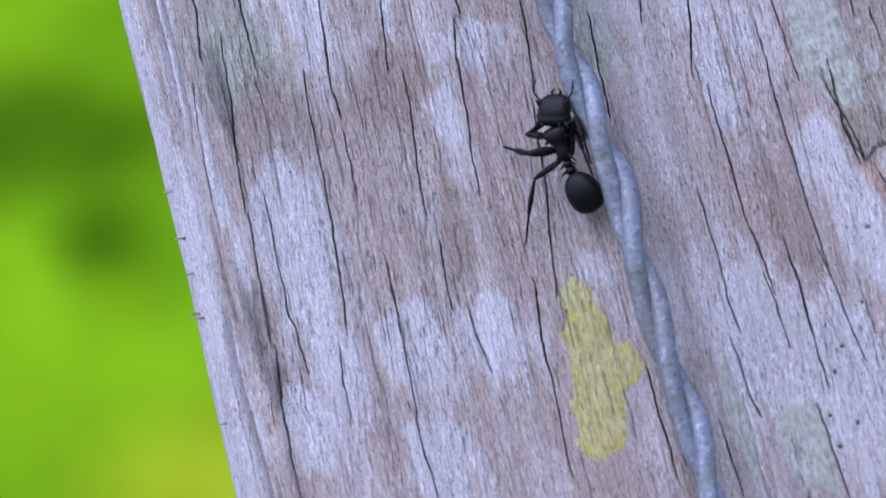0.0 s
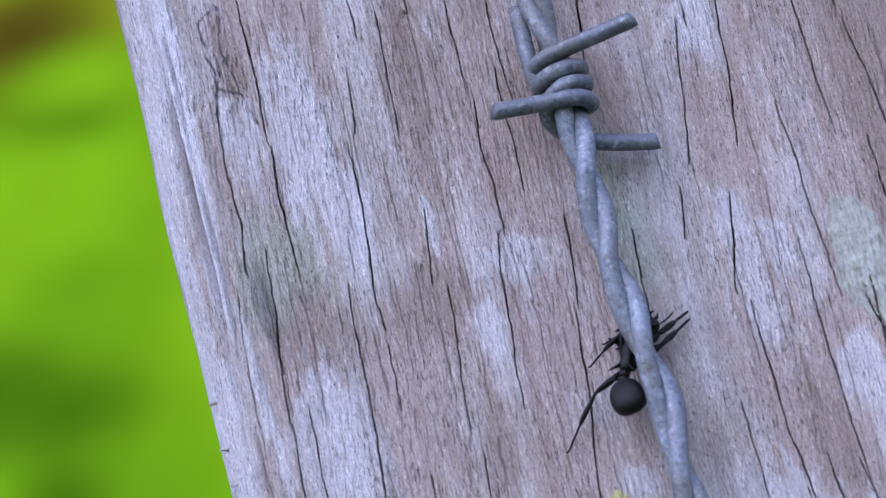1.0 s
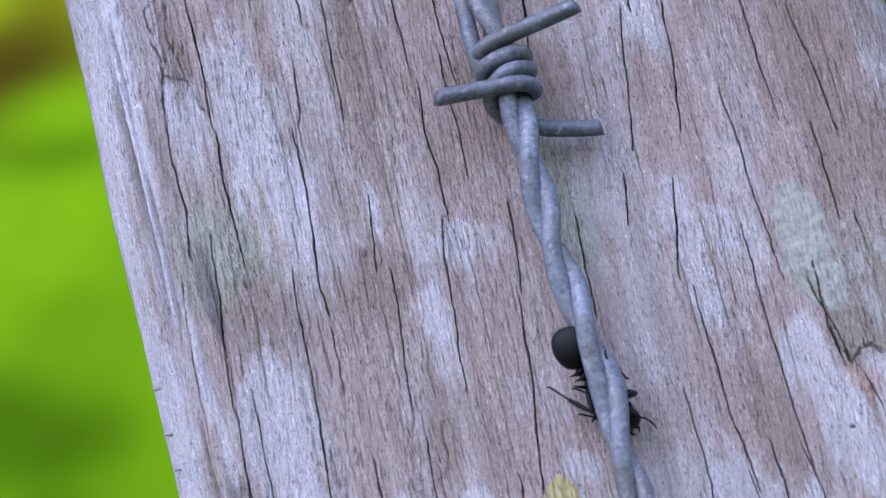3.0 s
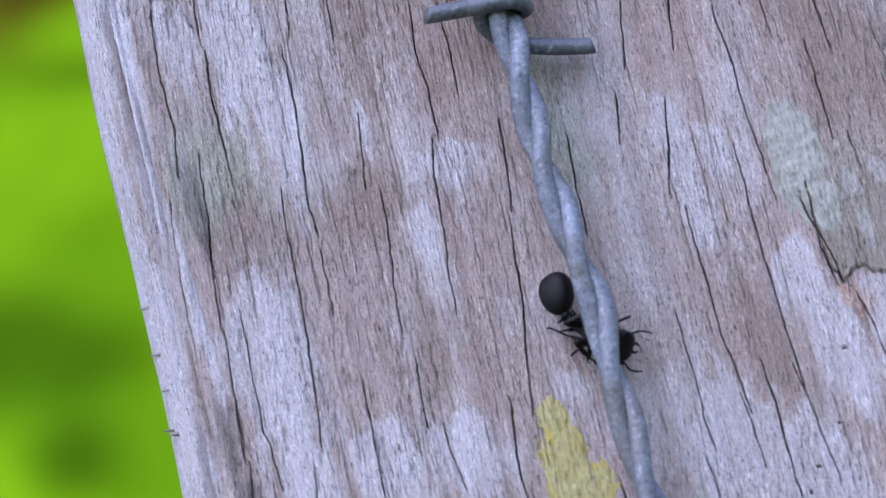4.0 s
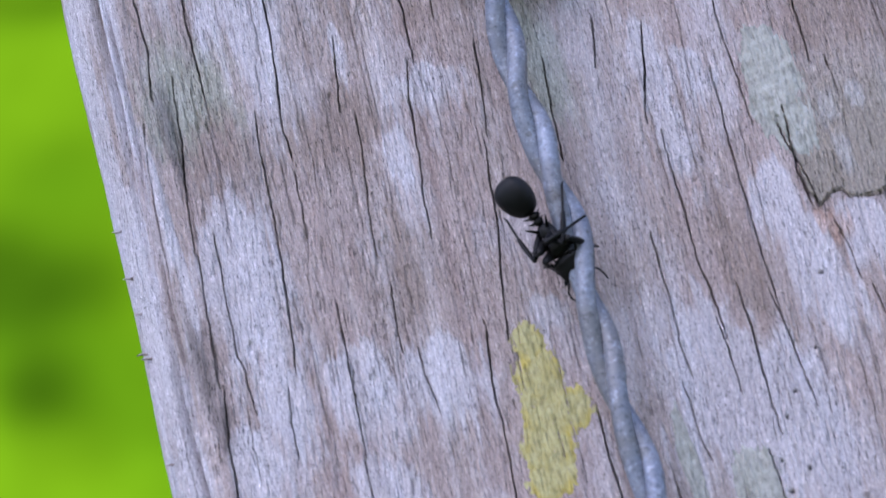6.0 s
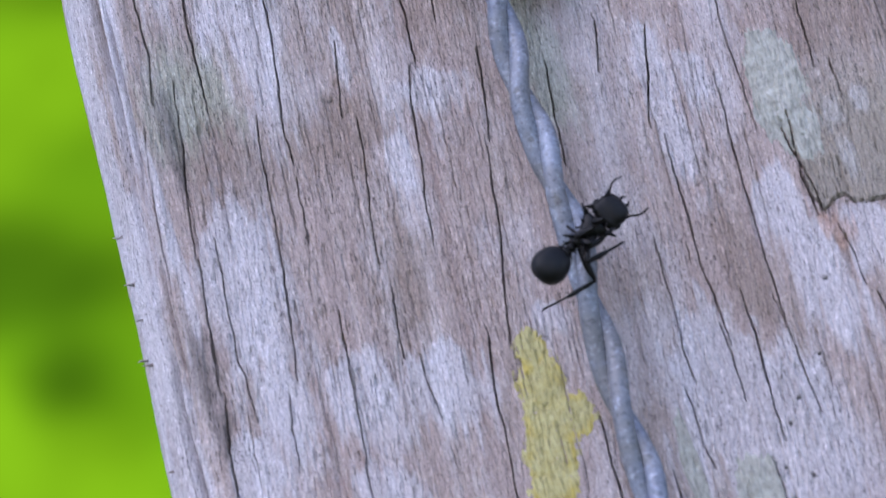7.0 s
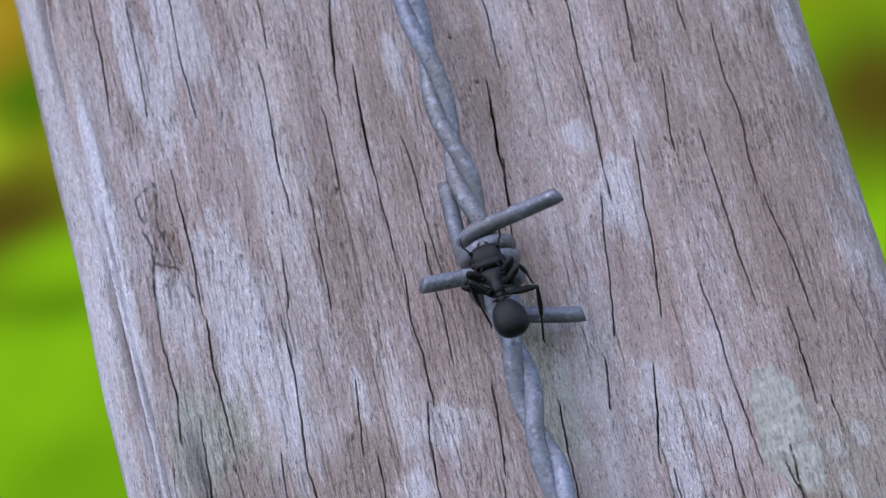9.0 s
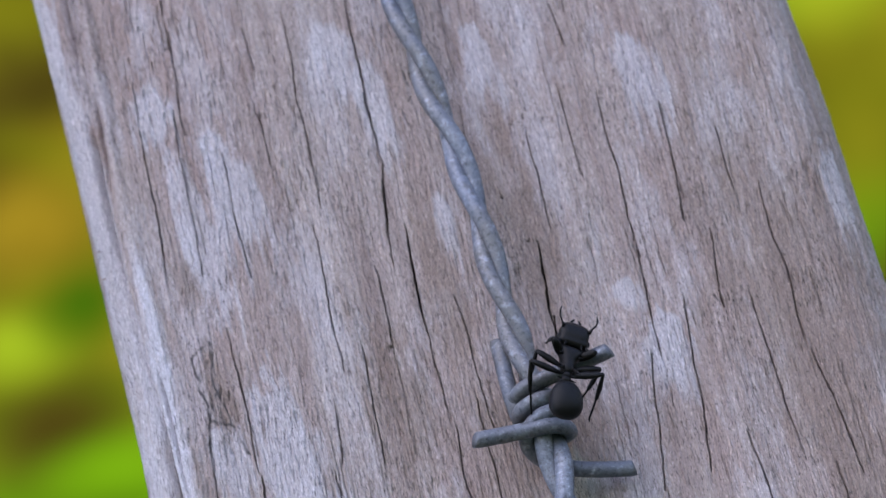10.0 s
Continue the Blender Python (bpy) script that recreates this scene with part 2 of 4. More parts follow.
SPLITS_TOP = [
    (17.7, 59.8, 16.9, 48.3, 0.065), (2.6, 60.3, 1.2, 49, 0.125), (25.5, 61.3, 24.5, 42.6, 0.065), (21.8, 63.5, 21.5, 52.6, 0.035),
    (-12.7, 66.5, -12.9, 51.8, 0.05), (-8.1, 69.8, -8.3, 63.5, 0.035), (-16.6, 72.5, -17.5, 53.3, 0.05), (23.5, 73.1, 23.9, 67.2, 0.035),
    (-19.7, 76.9, -21.2, 54.4, 0.085), (3.8, 79.5, 2.6, 60.3, 0.125), (-7.5, 79.7, -7.3, 73.9, 0.035), (-3.1, 80.4, -4.4, 57, 0.065),
    (-14.8, 85.6, -15.8, 69.2, 0.085),
]


def splits():
    for group in (SPLITS_FOOT, SPLITS_LOW, SPLITS_MIDDLE, SPLITS_UPPER, SPLITS_TOP):
        yield from group
    rng = random.Random(7)
    for _ in range(190):  # hairline checks
        u, v, n = rng.uniform(-27, 46), rng.uniform(-40, 95), rng.choice((2.5, 4, 6, 9, 14))
        yield u, v, u - 0.04 * n, v - n, rng.uniform(0.02, 0.033)


def split_depth(u, v):
    """How deep the splits cut below the face."""
    cut = np.zeros_like(u)
    cols, rows_v = u[0], v[:, 0]
    for i, (u0, v0, u1, v1, w) in enumerate(splits()):
        lo, hi = min(v0, v1) - 0.5, max(v0, v1) + 0.5
        r = np.where((rows_v > lo) & (rows_v < hi))[0]
        c = np.where((cols > min(u0, u1) - 2) & (cols < max(u0, u1) + 2))[0]
        if not len(r) or not len(c):
            continue
        box = np.ix_(r, c)
        uu, vv = u[box], v[box]
        s = np.clip((v0 - vv) / max(v0 - v1, 0.1), -0.1, 1.1)
        sway = 0.45 if w > 0.034 else 0.25
        mid = u0 + (u1 - u0) * s + sway * (lattice(vv / 5.0 + i * 3.7, vv * 0 + i, 11) - 0.5) + 0.12 * (lattice(vv / 1.4 + i * 5.1, vv * 0 + i, 12) - 0.5) + 0.09 * (lattice(vv / 0.6 + i * 2.3, vv * 0 + i, 14) - 0.5)
        end = np.clip(np.minimum(s, 1 - s) * 2.6, 0, 1) ** 0.8
        half = np.maximum(0.6 * w * (0.25 + 0.75 * end) * (0.6 + 0.8 * lattice(vv / 1.7 + i, vv * 0 + i, 13)), 0.03)
        near = np.clip((1.3 - np.abs(uu - mid) / np.maximum(half, 1e-4)) * 3.5, 0, 1)
        deep = min(4.5, 1.4 + w * 34) if w > 0.034 else 0.25
        cut[box] = np.maximum(cut[box], deep * near * np.minimum(1, end * 2.5))
    return cut


def blot(u, v, spots, seed, edge=0.25, torn=0.55):
    """0 to 1 inside ragged patches: centre u, centre v, half width, half height."""
    out = np.zeros_like(u)
    ragged = (lattice(u / 1.6, v / 5.0, seed) - 0.5) * torn + (lattice(u / 0.45, v / 3.0, seed + 1) - 0.5) * torn * 0.9 + (lattice(u / 0.2, v / 0.7, seed + 2) - 0.5) * torn * 0.5
    for cu, cv, hu, hv in spots:
        d = np.sqrt(((u - cu - (cv - v) * 0.02) / hu) ** 2 + ((v - cv) / hv) ** 2) + ragged
        out = np.maximum(out, np.clip((1.0 - d) / edge + 0.5, 0, 1))
    return out


def flaked(u, v, spots, seed):
    """Patches with a crisp, rounded top that thin out into strands of the grain downwards."""
    g = u - LEAN * v
    strands = (lattice(g / 0.55, v / 9.0, seed) - 0.5) * 0.9 + (lattice(g / 0.25, v / 4.0, seed + 1) - 0.5) * 0.6
    fine = (lattice(u / 1.3, v / 2.2, seed + 2) - 0.5) * 0.5 + (lattice(u / 0.2, v / 0.9, seed + 3) - 0.5) * 0.2
    out = np.zeros_like(u)
    for cu, cv, hu, hv in spots:
        down = np.clip((cv - v) / hv * 0.6 + 0.45, 0, 1)
        d = np.sqrt(((u - cu + LEAN * (v - cv)) / hu) ** 2 + ((v - cv) / hv) ** 2) + fine + strands * (0.25 + 0.9 * down)
        out = np.maximum(out, np.clip((1.05 - d) / (0.2 + 0.5 * down) + 0.5, 0, 1))
    return out


# patches: centre u, centre v, half width, half height
PALE = [(-13.4, 30.1, 3.0, 9.8), (-11.6, 22.5, 2.2, 7.0), (-17.4, -1.3, 3.1, 10.0), (-19.6, 1.0, 2.2, 6.5), (-16.6, -12.0, 2.4, 4.6),
        (-20.0, -17.6, 2.4, 4.3), (-4.3, 19.4, 0.7, 2.9), (2.6, 13.8, 3.2, 2.0), (-1.2, 7.0, 1.2, 3.6), (22.3, 8.7, 1.6, 6.2),
        (22.6, 2.9, 1.3, 4.2), (25.7, 8.3, 1.7, 2.5), (3.6, 67.3, 1.7, 5.7), (1.0, 73.6, 2.0, 4.4), (-13.0, 61.5, 2.4, 6.5),
        (-17.0, 57.9, 1.8, 8.8), (15.1, 67.7, 1.6, 4.4), (7.2, 51.6, 1.0, 3.7), (24.2, 31.6, 1.6, 4.0), (22.1, 39.2, 1.3, 1.8)]
PALE_MORE = [(30.0, 61.6, 2.2, 5.6), (45.8, 44.0, 1.4, 5.0), (-19.3, 33.0, 1.7, 4.8), (29.8, -6.1, 2.3, 4.4), (31.4, -12.3, 2.4, 5.0),
             (32.4, -16.5, 2.2, 3.0), (26.6, -28.2, 2.9, 10.5), (-9.6, -12.5, 2.6, 4.2), (-2.0, -14.1, 3.4, 4.0), (-18.7, 72.5, 2.0, 3.2),
             (-23.1, 8.0, 0.5, 12.0), (20.6, -23.0, 4.6, 9.5), (25.2, 32.3, 1.6, 3.6), (8.0, -10.5, 1.5, 2.0), (-10.0, -24.0, 3.0, 5.0), (36.4, -10.4, 2.2, 3.0), (-27.4, 0.0, 2.2, 40.0), (-27.2, 60.0, 2.0, 45.0)]
# brown stains; the broad one at (39, 33) also paints in shading on the right
STAIN_SHADE = [(-16.2, 12.0, 4.2, 4.2), (-6.7, 12.0, 5.6, 3.2), (14.3, 47.5, 3.2, 8.6), (14.7, 59.8, 1.0, 5.0), (5.1, 45.8, 2.6, 7.6), (-2.0, 33.9, 3.0, 10.7),
         (39.0, 33.0, 8.0, 24.0), (8.6, 26.6, 6.5, 6.0), (-3.0, -3.5, 4.0, 4.0), (25.2, -9.0, 1.6, 7.0), (40.0, 13.0, 5.5, 9.0)]
STREAK = [(-22.8, -7.7, 1.1, 5.0), (-22.3, -12.5, 0.9, 4.0), (-20.8, 16.5, 0.8, 5.0)]  # grey mould beside the splits
SLAB_SPOTS = [(36.7, 1.2, 1.0, 1.9), (36.8, -2.5, 0.8, 2.4), (39.3, 1.9, 0.7, 1.3)]
GRIME = [(-19.0, 41.5, 0.9, 4.5), (-18.5, 37.0, 1.0, 4.0), (-22.6, 36.0, 0.4, 3.5), (-19.2, 53.4, 1.1, 2.6)]
SPECKS = [(26.4, -23.4, 0.2, 0.17), (25.1, -25.5, 0.14, 0.18), (23.6, -29.2, 0.13, 0.15), (25.7, -30.5, 0.14, 0.18), (23.6, -32.2, 0.2, 0.18), (31.6, -13.4, 0.22, 0.1),
          (-1.3, 40.6, 0.16, 0.18), (-8.0, 40.0, 0.1, 0.2), (14.6, 47.6, 0.18, 0.15), (13.3, 53.0, 0.14, 0.15), (29.2, -20.0, 0.14, 0.14)]
RIDGE = [(-23.6, 49.0, 0.8, 9.0), (-24.0, 37.0, 0.95, 13.0), (-24.5, 20.0, 0.7, 9.0)]  # pale streaks along the crest of the arris
BARE = [(32.9, -8.6, 0.5, 1.2), (34.4, -9.6, 0.9, 1.4), (12.4, 24.5, 0.7, 4.0)]
ALGAE = [(-18.6, 19.0, 4.2, 5.0), (12.8, 13.9, 2.4, 7.0), (12.6, 21.0, 1.8, 3.5)]


def veins(u, v):
    """Fine black lines that branch over the wood beside the arris."""
    out = np.zeros_like(u)
    for u0, v0, u1, v1 in ((-20.6, 45.2, -18.6, 46.4), (-18.6, 46.4, -19.0, 41.0), (-19.0, 41.0, -20.4, 38.2), (-20.6, 45.2, -20.3, 38.4), (-20.4, 38.2, -18.2, 37.0), (-20.4, 38.2, -21.2, 34.8), (-18.2, 37.0, -17.4, 33.6), (-19.0, 41.0, -18.2, 37.0)):
        k = np.clip(((u - u0) * (u1 - u0) + (v - v0) * (v1 - v0)) / ((u1 - u0) ** 2 + (v1 - v0) ** 2), 0, 1)
        off = 0.5 * (lattice(v / 0.9 + u0 * 7, u / 0.9, 81) - 0.5)
        d = np.hypot(u - u0 - (u1 - u0) * k + off, v - v0 - (v1 - v0) * k)
        out = np.maximum(out, np.clip(1.6 - d / 0.12, 0, 1))
    return out * np.clip(2.2 * lattice(u / 0.5, v / 0.8, 83) - 0.3, 0, 1)


def slab(u, v):
    """How far inside the slab of old surface that still clings beside the knot hole, and how it fades upwards."""
    torn = 1.2 * (lattice(u / 2.2, v / 2.2, 71) - 0.5) + 0.5 * (lattice(u / 0.6, v / 0.6, 72) - 0.5)
    side = u - (32.1 - 0.14 * (v - 1.5)) + torn
    foot = v + 7.2 - 0.2 * np.sin(u * 1.3) + 1.3 * torn + 0.5 * (lattice(u / 1.1, v * 0, 74) - 0.5)
    return np.minimum(side, foot), np.clip((9 - v) / 7, 0, 1)


def relief(u, v):
    """Height of the face in millimetres."""
    g = u - LEAN * v  # across the grain
    h = 0.5 * (lattice(g / 11, v / 60, 1) - 0.5) + 0.12 * (lattice(g / 1.5, v / 22, 2) - 0.5)
    h += 0.12 * (lattice(g / 0.45, v / 4, 3) - 0.5) + 0.13 * (lattice(g / 0.18, v / 1.3, 4) - 0.5) + 0.09 * (lattice(g / 0.15, v / 0.5, 16) - 0.5)
    h += 0.3 * (lattice(g / 0.7, v / 26, 17) - 0.5) * np.clip((-18 - u) / 3, 0, 1)
    # worn arris: hollows and a raised fillet along the edge, smooth wood outside it
    line = -25.4 + 1.0 * (lattice(v / 30, v * 0, 5) - 0.5) + 0.3 * (lattice(v / 5, v * 0, 7) - 0.5)
    h = np.where(u < line - 0.6, h * 0.5, h)
    h -= 1.3 * np.exp(-((u - line) / 0.34) ** 2) * np.clip(1.5 * lattice(v / 11, v * 0 + 3, 6), 0.2, 1)
    h -= 0.7 * np.exp(-((u - line - 1.1) / 0.22) ** 2) * np.clip(2 * lattice(v / 8, v * 0 + 5, 9) - 0.5, 0, 1)
    h += 0.45 * np.exp(-((u - line - 2.3) / 0.6) ** 2)
    # a knot hole by the lichen
    h -= 5.0 * np.clip(1.4 - np.sqrt(((u - 41.2) / 1.5) ** 2 + ((v + 8.2) / 1.7) ** 2) + 0.4 * (lattice(u / 0.8, v / 0.8, 15) - 0.5), 0, 1)
    inside, fade = slab(u, v)
    h += 0.25 * np.clip(inside / 0.09, 0, 1) * fade - 0.6 * np.exp(-((inside + 0.07) / 0.07) ** 2) * np.clip((1 - v) / 4, 0, 1) * (0.3 + lattice(u / 1.5, v / 1.5, 73))
    h -= 0.08 * blot(u, v, STAIN_SHADE, 31) - 0.06 * flaked(u, v, PALE + PALE_MORE, 41)
    pits = lattice(u / 0.33, v / 0.5, 8)
    # short checks where the soft grain has weathered out
    worn = np.clip(lattice(g / 3.2, v / 9, 19) * 1.7 - 0.25, 0, 1)
    h -= 0.2 * worn * np.clip((lattice(g / 0.19 + 0.8 * lattice(g / 0.9, v / 1.0, 22), v / 1.5, 20) - 0.70) * 7, 0, 1)
    h -= 0.35 * blot(u, v, SPECKS, 57, 0.5, 0.3)
    h -= 0.25 * np.clip((lattice(g / 0.25, v / 1.1, 18) - 0.5) * 4, 0, 1) * blot(u, v, [(-19.2, 40.0, 1.3, 6.0), (-23.0, 38.0, 0.5, 9.0)], 33)
    h -= 0.2 * np.clip((pits - 0.92) * 10, 0, 1)
    return h


def post():
    """Square sawn timber with worn, rounded arrises; the face towards the wire is fine."""
    left, right, back, r = -28.2, 47.4, 74.0, 6.0
    step = 0.062
    prof = []  # x, y, normal x, normal y, u along the face
    quarter = np.arange(0, math.pi / 2 * r, step)
    for y in np.linspace(back - 4, 12, 12):
        prof.append((left, y, -1, 0, left - 4))
    for s in quarter:
        a = s / r
        prof.append((left + r - r * math.cos(a), r - r * math.sin(a), -math.cos(a), -math.sin(a), left + r + (s - math.pi / 2 * r)))
    for x in np.arange(left + r, right - r, step):
        prof.append((x, 0, 0, -1, x))
    for s in quarter:
        a = s / r
        prof.append((right - r + r * math.sin(a), r - r * math.cos(a), math.sin(a), -math.cos(a), right - r + s))
    for y in np.linspace(12, back - 4, 12):
        prof.append((right, y, 1, 0, right + 4))
    for x in np.linspace(right - 4, left + 4, 14):
        prof.append((x, back, 0, 1, right + 6))
    prof = np.array(prof)
    vs = np.concatenate([np.linspace(-1300, -60, 60), np.linspace(-57, -42, 8), np.arange(-41, 97, 0.2), np.linspace(98, 118, 8), np.linspace(121, 160, 14)])
    u, v = np.meshgrid(prof[:, 4], vs)
    fine = np.clip((v + 44) / 6, 0, 1) * np.clip((100 - v) / 6, 0, 1)
    h = relief(u, v) * (0.35 + 0.65 * fine) - split_depth(u, v) * fine
    # the post narrows slightly upwards, and its sides wander a little
    x = prof[:, 0] + h * prof[:, 2]
    side = (prof[:, 0] - 9.6) / 38
    x = x - side * (v - 30) * 0.014 + 0.5 * side ** 3 * (lattice(v / 14, v * 0 + (side > 0) * 9, 21) - 0.5)
    y = prof[:, 1] + h * prof[:, 3]
    pts = np.stack([x, y, v + Z0 / MM], -1) * MM
    mesh = grid_mesh("fence_post", pts[:, ::-1], True)
    inside, fade = slab(u, v)
    old = np.clip(inside / 0.09, 0, 1) * fade
    pale = flaked(u, v, PALE + PALE_MORE, 41)
    pale = np.maximum(0.6 * pale * (1 - old), 0.5 * old * blot(u, v, SLAB_SPOTS, 44, 0.5, 0.9))
    pale = np.maximum(pale, 0.9 * blot(u, v, RIDGE, 43, 0.6, 0.4))
    stain_shade = 0.6 * blot(u, v, STAIN_SHADE, 45, 0.9, 0.9) * (1 - pale)
    stain_shade = np.maximum(stain_shade, np.maximum(0.55 * blot(u, v, GRIME, 47, 0.6, 0.9), 0.62 * old * (1 - pale)))
    algae = np.maximum(0.55 * blot(u, v, ALGAE, 49, 0.8), 0.24 * old)
    grime = np.maximum(np.maximum(0.95 * veins(u, v), 0.55 * blot(u, v, STREAK, 55, 0.7, 0.7)), 0.9 * blot(u, v, SPECKS, 57, 0.5, 0.3))
    for name, values in (("pale", pale), ("stain_shade", stain_shade), ("algae", algae), ("grime", grime), ("bare", 0.4 * blot(u, v, BARE, 53, 0.6, 0.8))):
        point_values(mesh, name, values[:, ::-1])
    ob = link("fence_post", mesh, WOOD)
    bm = bmesh.new()
    top = [bm.verts.new(p) for p in pts[-1, ::4]]
    low = [bm.verts.new(p) for p in pts[-1, ::4] - np.array((0, 0, 0.004))]
    bm.faces.new(top)
    for k in range(len(top)):
        bm.faces.new((top[k - 1], low[k - 1], low[k], top[k]))
    part("end_grain", bm, WOOD, ob, "weathered end grain on top of the post", smooth=False)
    return tagged(ob, "weathered square wooden fence post, pinkish grey, cracked along the grain", "fence post")


def lichen(name, spots, seed, mat, label, parent, thick=0.10, rim_width=0.35):
    """A thin crust that follows the wood and sinks into it at its ragged edge."""
    us = [s[0] - s[2] * 1.6 for s in spots] + [s[0] + s[2] * 1.6 for s in spots]
    vs = [s[1] - s[3] * 1.5 for s in spots] + [s[1] + s[3] * 1.5 for s in spots]
    u, v = np.meshgrid(np.arange(min(us), max(us), 0.1), np.arange(min(vs), max(vs), 0.14))
    inside = blot(u, v, spots, seed, 1.0, 0.32)
    h = relief(u, v) - split_depth(u, v) + thick * np.clip((inside - 0.42) * 4, -1.2, 1) + 0.06 * (lattice(u / 0.3, v / 0.3, seed) - 0.5)
    side = (u - 9.6) / 38
    x = u - side * (v - 30) * 0.014
    pts = np.stack([x, -h, v + Z0 / MM], -1) * MM
    mesh = grid_mesh(name, pts, False)
    point_values(mesh, "rim", np.clip(1 - np.abs(inside - 0.62) / rim_width, 0, 1))
    keep = inside > 0.2
    bm = bmesh.new()
    bm.from_mesh(mesh)
    bm.verts.ensure_lookup_table()
    flat = keep.reshape(-1)
    bmesh.ops.delete(bm, geom=[w for w in bm.verts if not flat[w.index]], context="VERTS")
    bm.to_mesh(mesh)
    bm.free()
    return link(name, mesh, mat, parent, label)


def splinters(parent):
    """Small fibres that stand off the worn arris."""
    rng = random.Random(21)
    for x, z in ((-27.6, 4.3), (-28.2, 0.6), (-28.5, -3.7), (-27.9, -7.7), (-28.9, -3.2), (-28.4, 9.0), (-28.4, 4.1), (-27.2, 60.8), (-27.2, 57.5), (-28.7, -14.0)):
        bm = bmesh.new()
        a, n = rng.uniform(-0.5, 0.9), rng.uniform(0.02, 0.25)
        base = Vector((x + 0.9, 2.9, z))
        tip = Vector((x, 2.7, z)) + Vector((-n * math.cos(a), -0.1, n * math.sin(a)))
        bend = base.lerp(tip, 0.6) + Vector((0, 0, rng.uniform(-0.15, 0.15)))
        tube(bm, [(p * MM + Vector((0, 0, Z0))) for p in (base, bend, tip)], [0.15 * MM, 0.11 * MM, 0.05 * MM], 6)
        part("splinter", bm, WOOD, parent)


# ---- barbed wire ----
AXIS_Y = -5.0
STRAND_R = 0.91  # strand
LAY_R = 0.71  # strands pressed together; drawn thinner above the barb


AXIS_V = (-150, -33, -28.5, -24, -20.5, -15.5, -11, -8, -4.5, -1.5, 1, 5, 9, 11.5, 15, 20, 27, 35, 41.7, 48, 55, 58, 62, 68, 75, 95, 140)
AXIS_U = (13.0, 11.7, 11.95, 11.55, 11.25, 11.4, 11.2, 11.45, 11.7, 11.25, 10.95, 10.92, 10.35, 10.5, 10.6, 10.75, 10.75, 10.5, 10.25, 10.45, 10.2, 10.1, 9.5, 9.1, 8.6, 7.0, 3.7)


def wire_axis(v):
    """The wire's middle line, wavering with the lay; it is drawn against the wood at both ends."""
    u = sum(float(np.interp(v + d, AXIS_V, AXIS_U)) for d in (-1.6, -0.8, 0, 0.8, 1.6)) / 5
    y = AXIS_Y + 3.2 * (max(0.0, v - 95) / 40) ** 2 + 3.2 * (max(0.0, -60 - v) / 60) ** 2
    return u, min(y, 2.5)


def twist(v):
    """The angle of the lay, uneven as the strands are; it turns back on itself at the barb."""
    return math.pi * float(np.interp(v, (-150, -33.2, -21.9, -11.0, 0, 9.5, 18.2, 25, 39.5, 49.3, 59.5, 69.1, 140), (-11, -1, 0, 1, 2, 3, 4, 4.83, 3, 2, 1, 0, -7.2)))


def barbed_wire():
    ob = tagged(new("barbed_wire"), "galvanised two-strand barbed wire, dull grey, stretched along the post", "barbed wire")
    for k in range(2):
        line, radii = [], []
        v = -150.0
        while v <= 140:
            a = twist(v) + math.pi * k
            u, y = wire_axis(v)
            slim = float(np.interp(v, (24, 40), (1.0, 0.93)))
            line.append((((u + LAY_R * slim * math.sin(a)) * MM), (y - LAY_R * slim * math.cos(a)) * MM, Z0 + v * MM))
            radii.append(STRAND_R * slim * MM)
            v += 0.5
        part("strand", tube(bmesh.new(), line, radii, 16), ZINC, ob, "twisted galvanised strand")
    # two short wires wound round the strands leave four points
    def wound(name, angles, heights, tip_in, tip_out, bow_in, bow_out):
        pts = []
        for i in range(len(angles) - 1):
            for k in range(24):
                w = k / 24
                a = angles[i] + (angles[i + 1] - angles[i]) * w
                v = heights[i] + (heights[i + 1] - heights[i]) * w
                u, y = wire_axis(v)
                pts.append(Vector((u + 2.08 * math.sin(a), y - 1.95 * math.cos(a), v)))
        t0, t1 = Vector(tip_in), Vector(tip_out)
        d0, d1 = (pts[0] - pts[1]).normalized(), (pts[-1] - pts[-2]).normalized()

        def arm(p, d, t, bow):
            c = p + d * bow
            return [p * (1 - w) ** 2 + c * 2 * w * (1 - w) + t * w * w for w in (0.08, 0.16, 0.26, 0.38, 0.5, 0.62, 0.74, 0.86, 0.95, 1.0)]
        full = arm(pts[0], d0, t0, bow_in)[::-1] + pts + arm(pts[-1], d1, t1, bow_out)
        radii = [0.79 * MM] * len(full)
        radii[0], radii[-1] = 0.72 * MM, 0.72 * MM
        part(name, tube(bmesh.new(), [p * MM + Vector((0, 0, Z0)) for p in full], radii, 16, shear=-0.35), DARK_ZINC, ob, "dark wound barb with two clipped points")
    half = math.pi / 2
    wound("barb", [0.1, -half, -2 * half, -3 * half, -4 * half, -5 * half, -6 * half, -7 * half, -8 * half, -9 * half, -10.2 * half],
          [29.4, 28.8, 28.4, 28.0, 27.6, 27.2, 26.8, 26.4, 26.0, 24.6, 21.9], (18.6, -7.6, 30.3), (17.9, -2.2, 20.2), 3.4, 2.2)
    wound("barb", [-0.15, half, 2 * half, 2.9 * half], [24.8, 24.4, 25.2, 26.9], (3.9, -7.3, 25.2), (8.7, -4.4, 35.9), 3.2, 2.2)
    return ob


# ---- the ant: forward is +y, back is +z, lengths in millimetres before ANT_SCALE ----
ANT_SCALE = 1.08 * MM


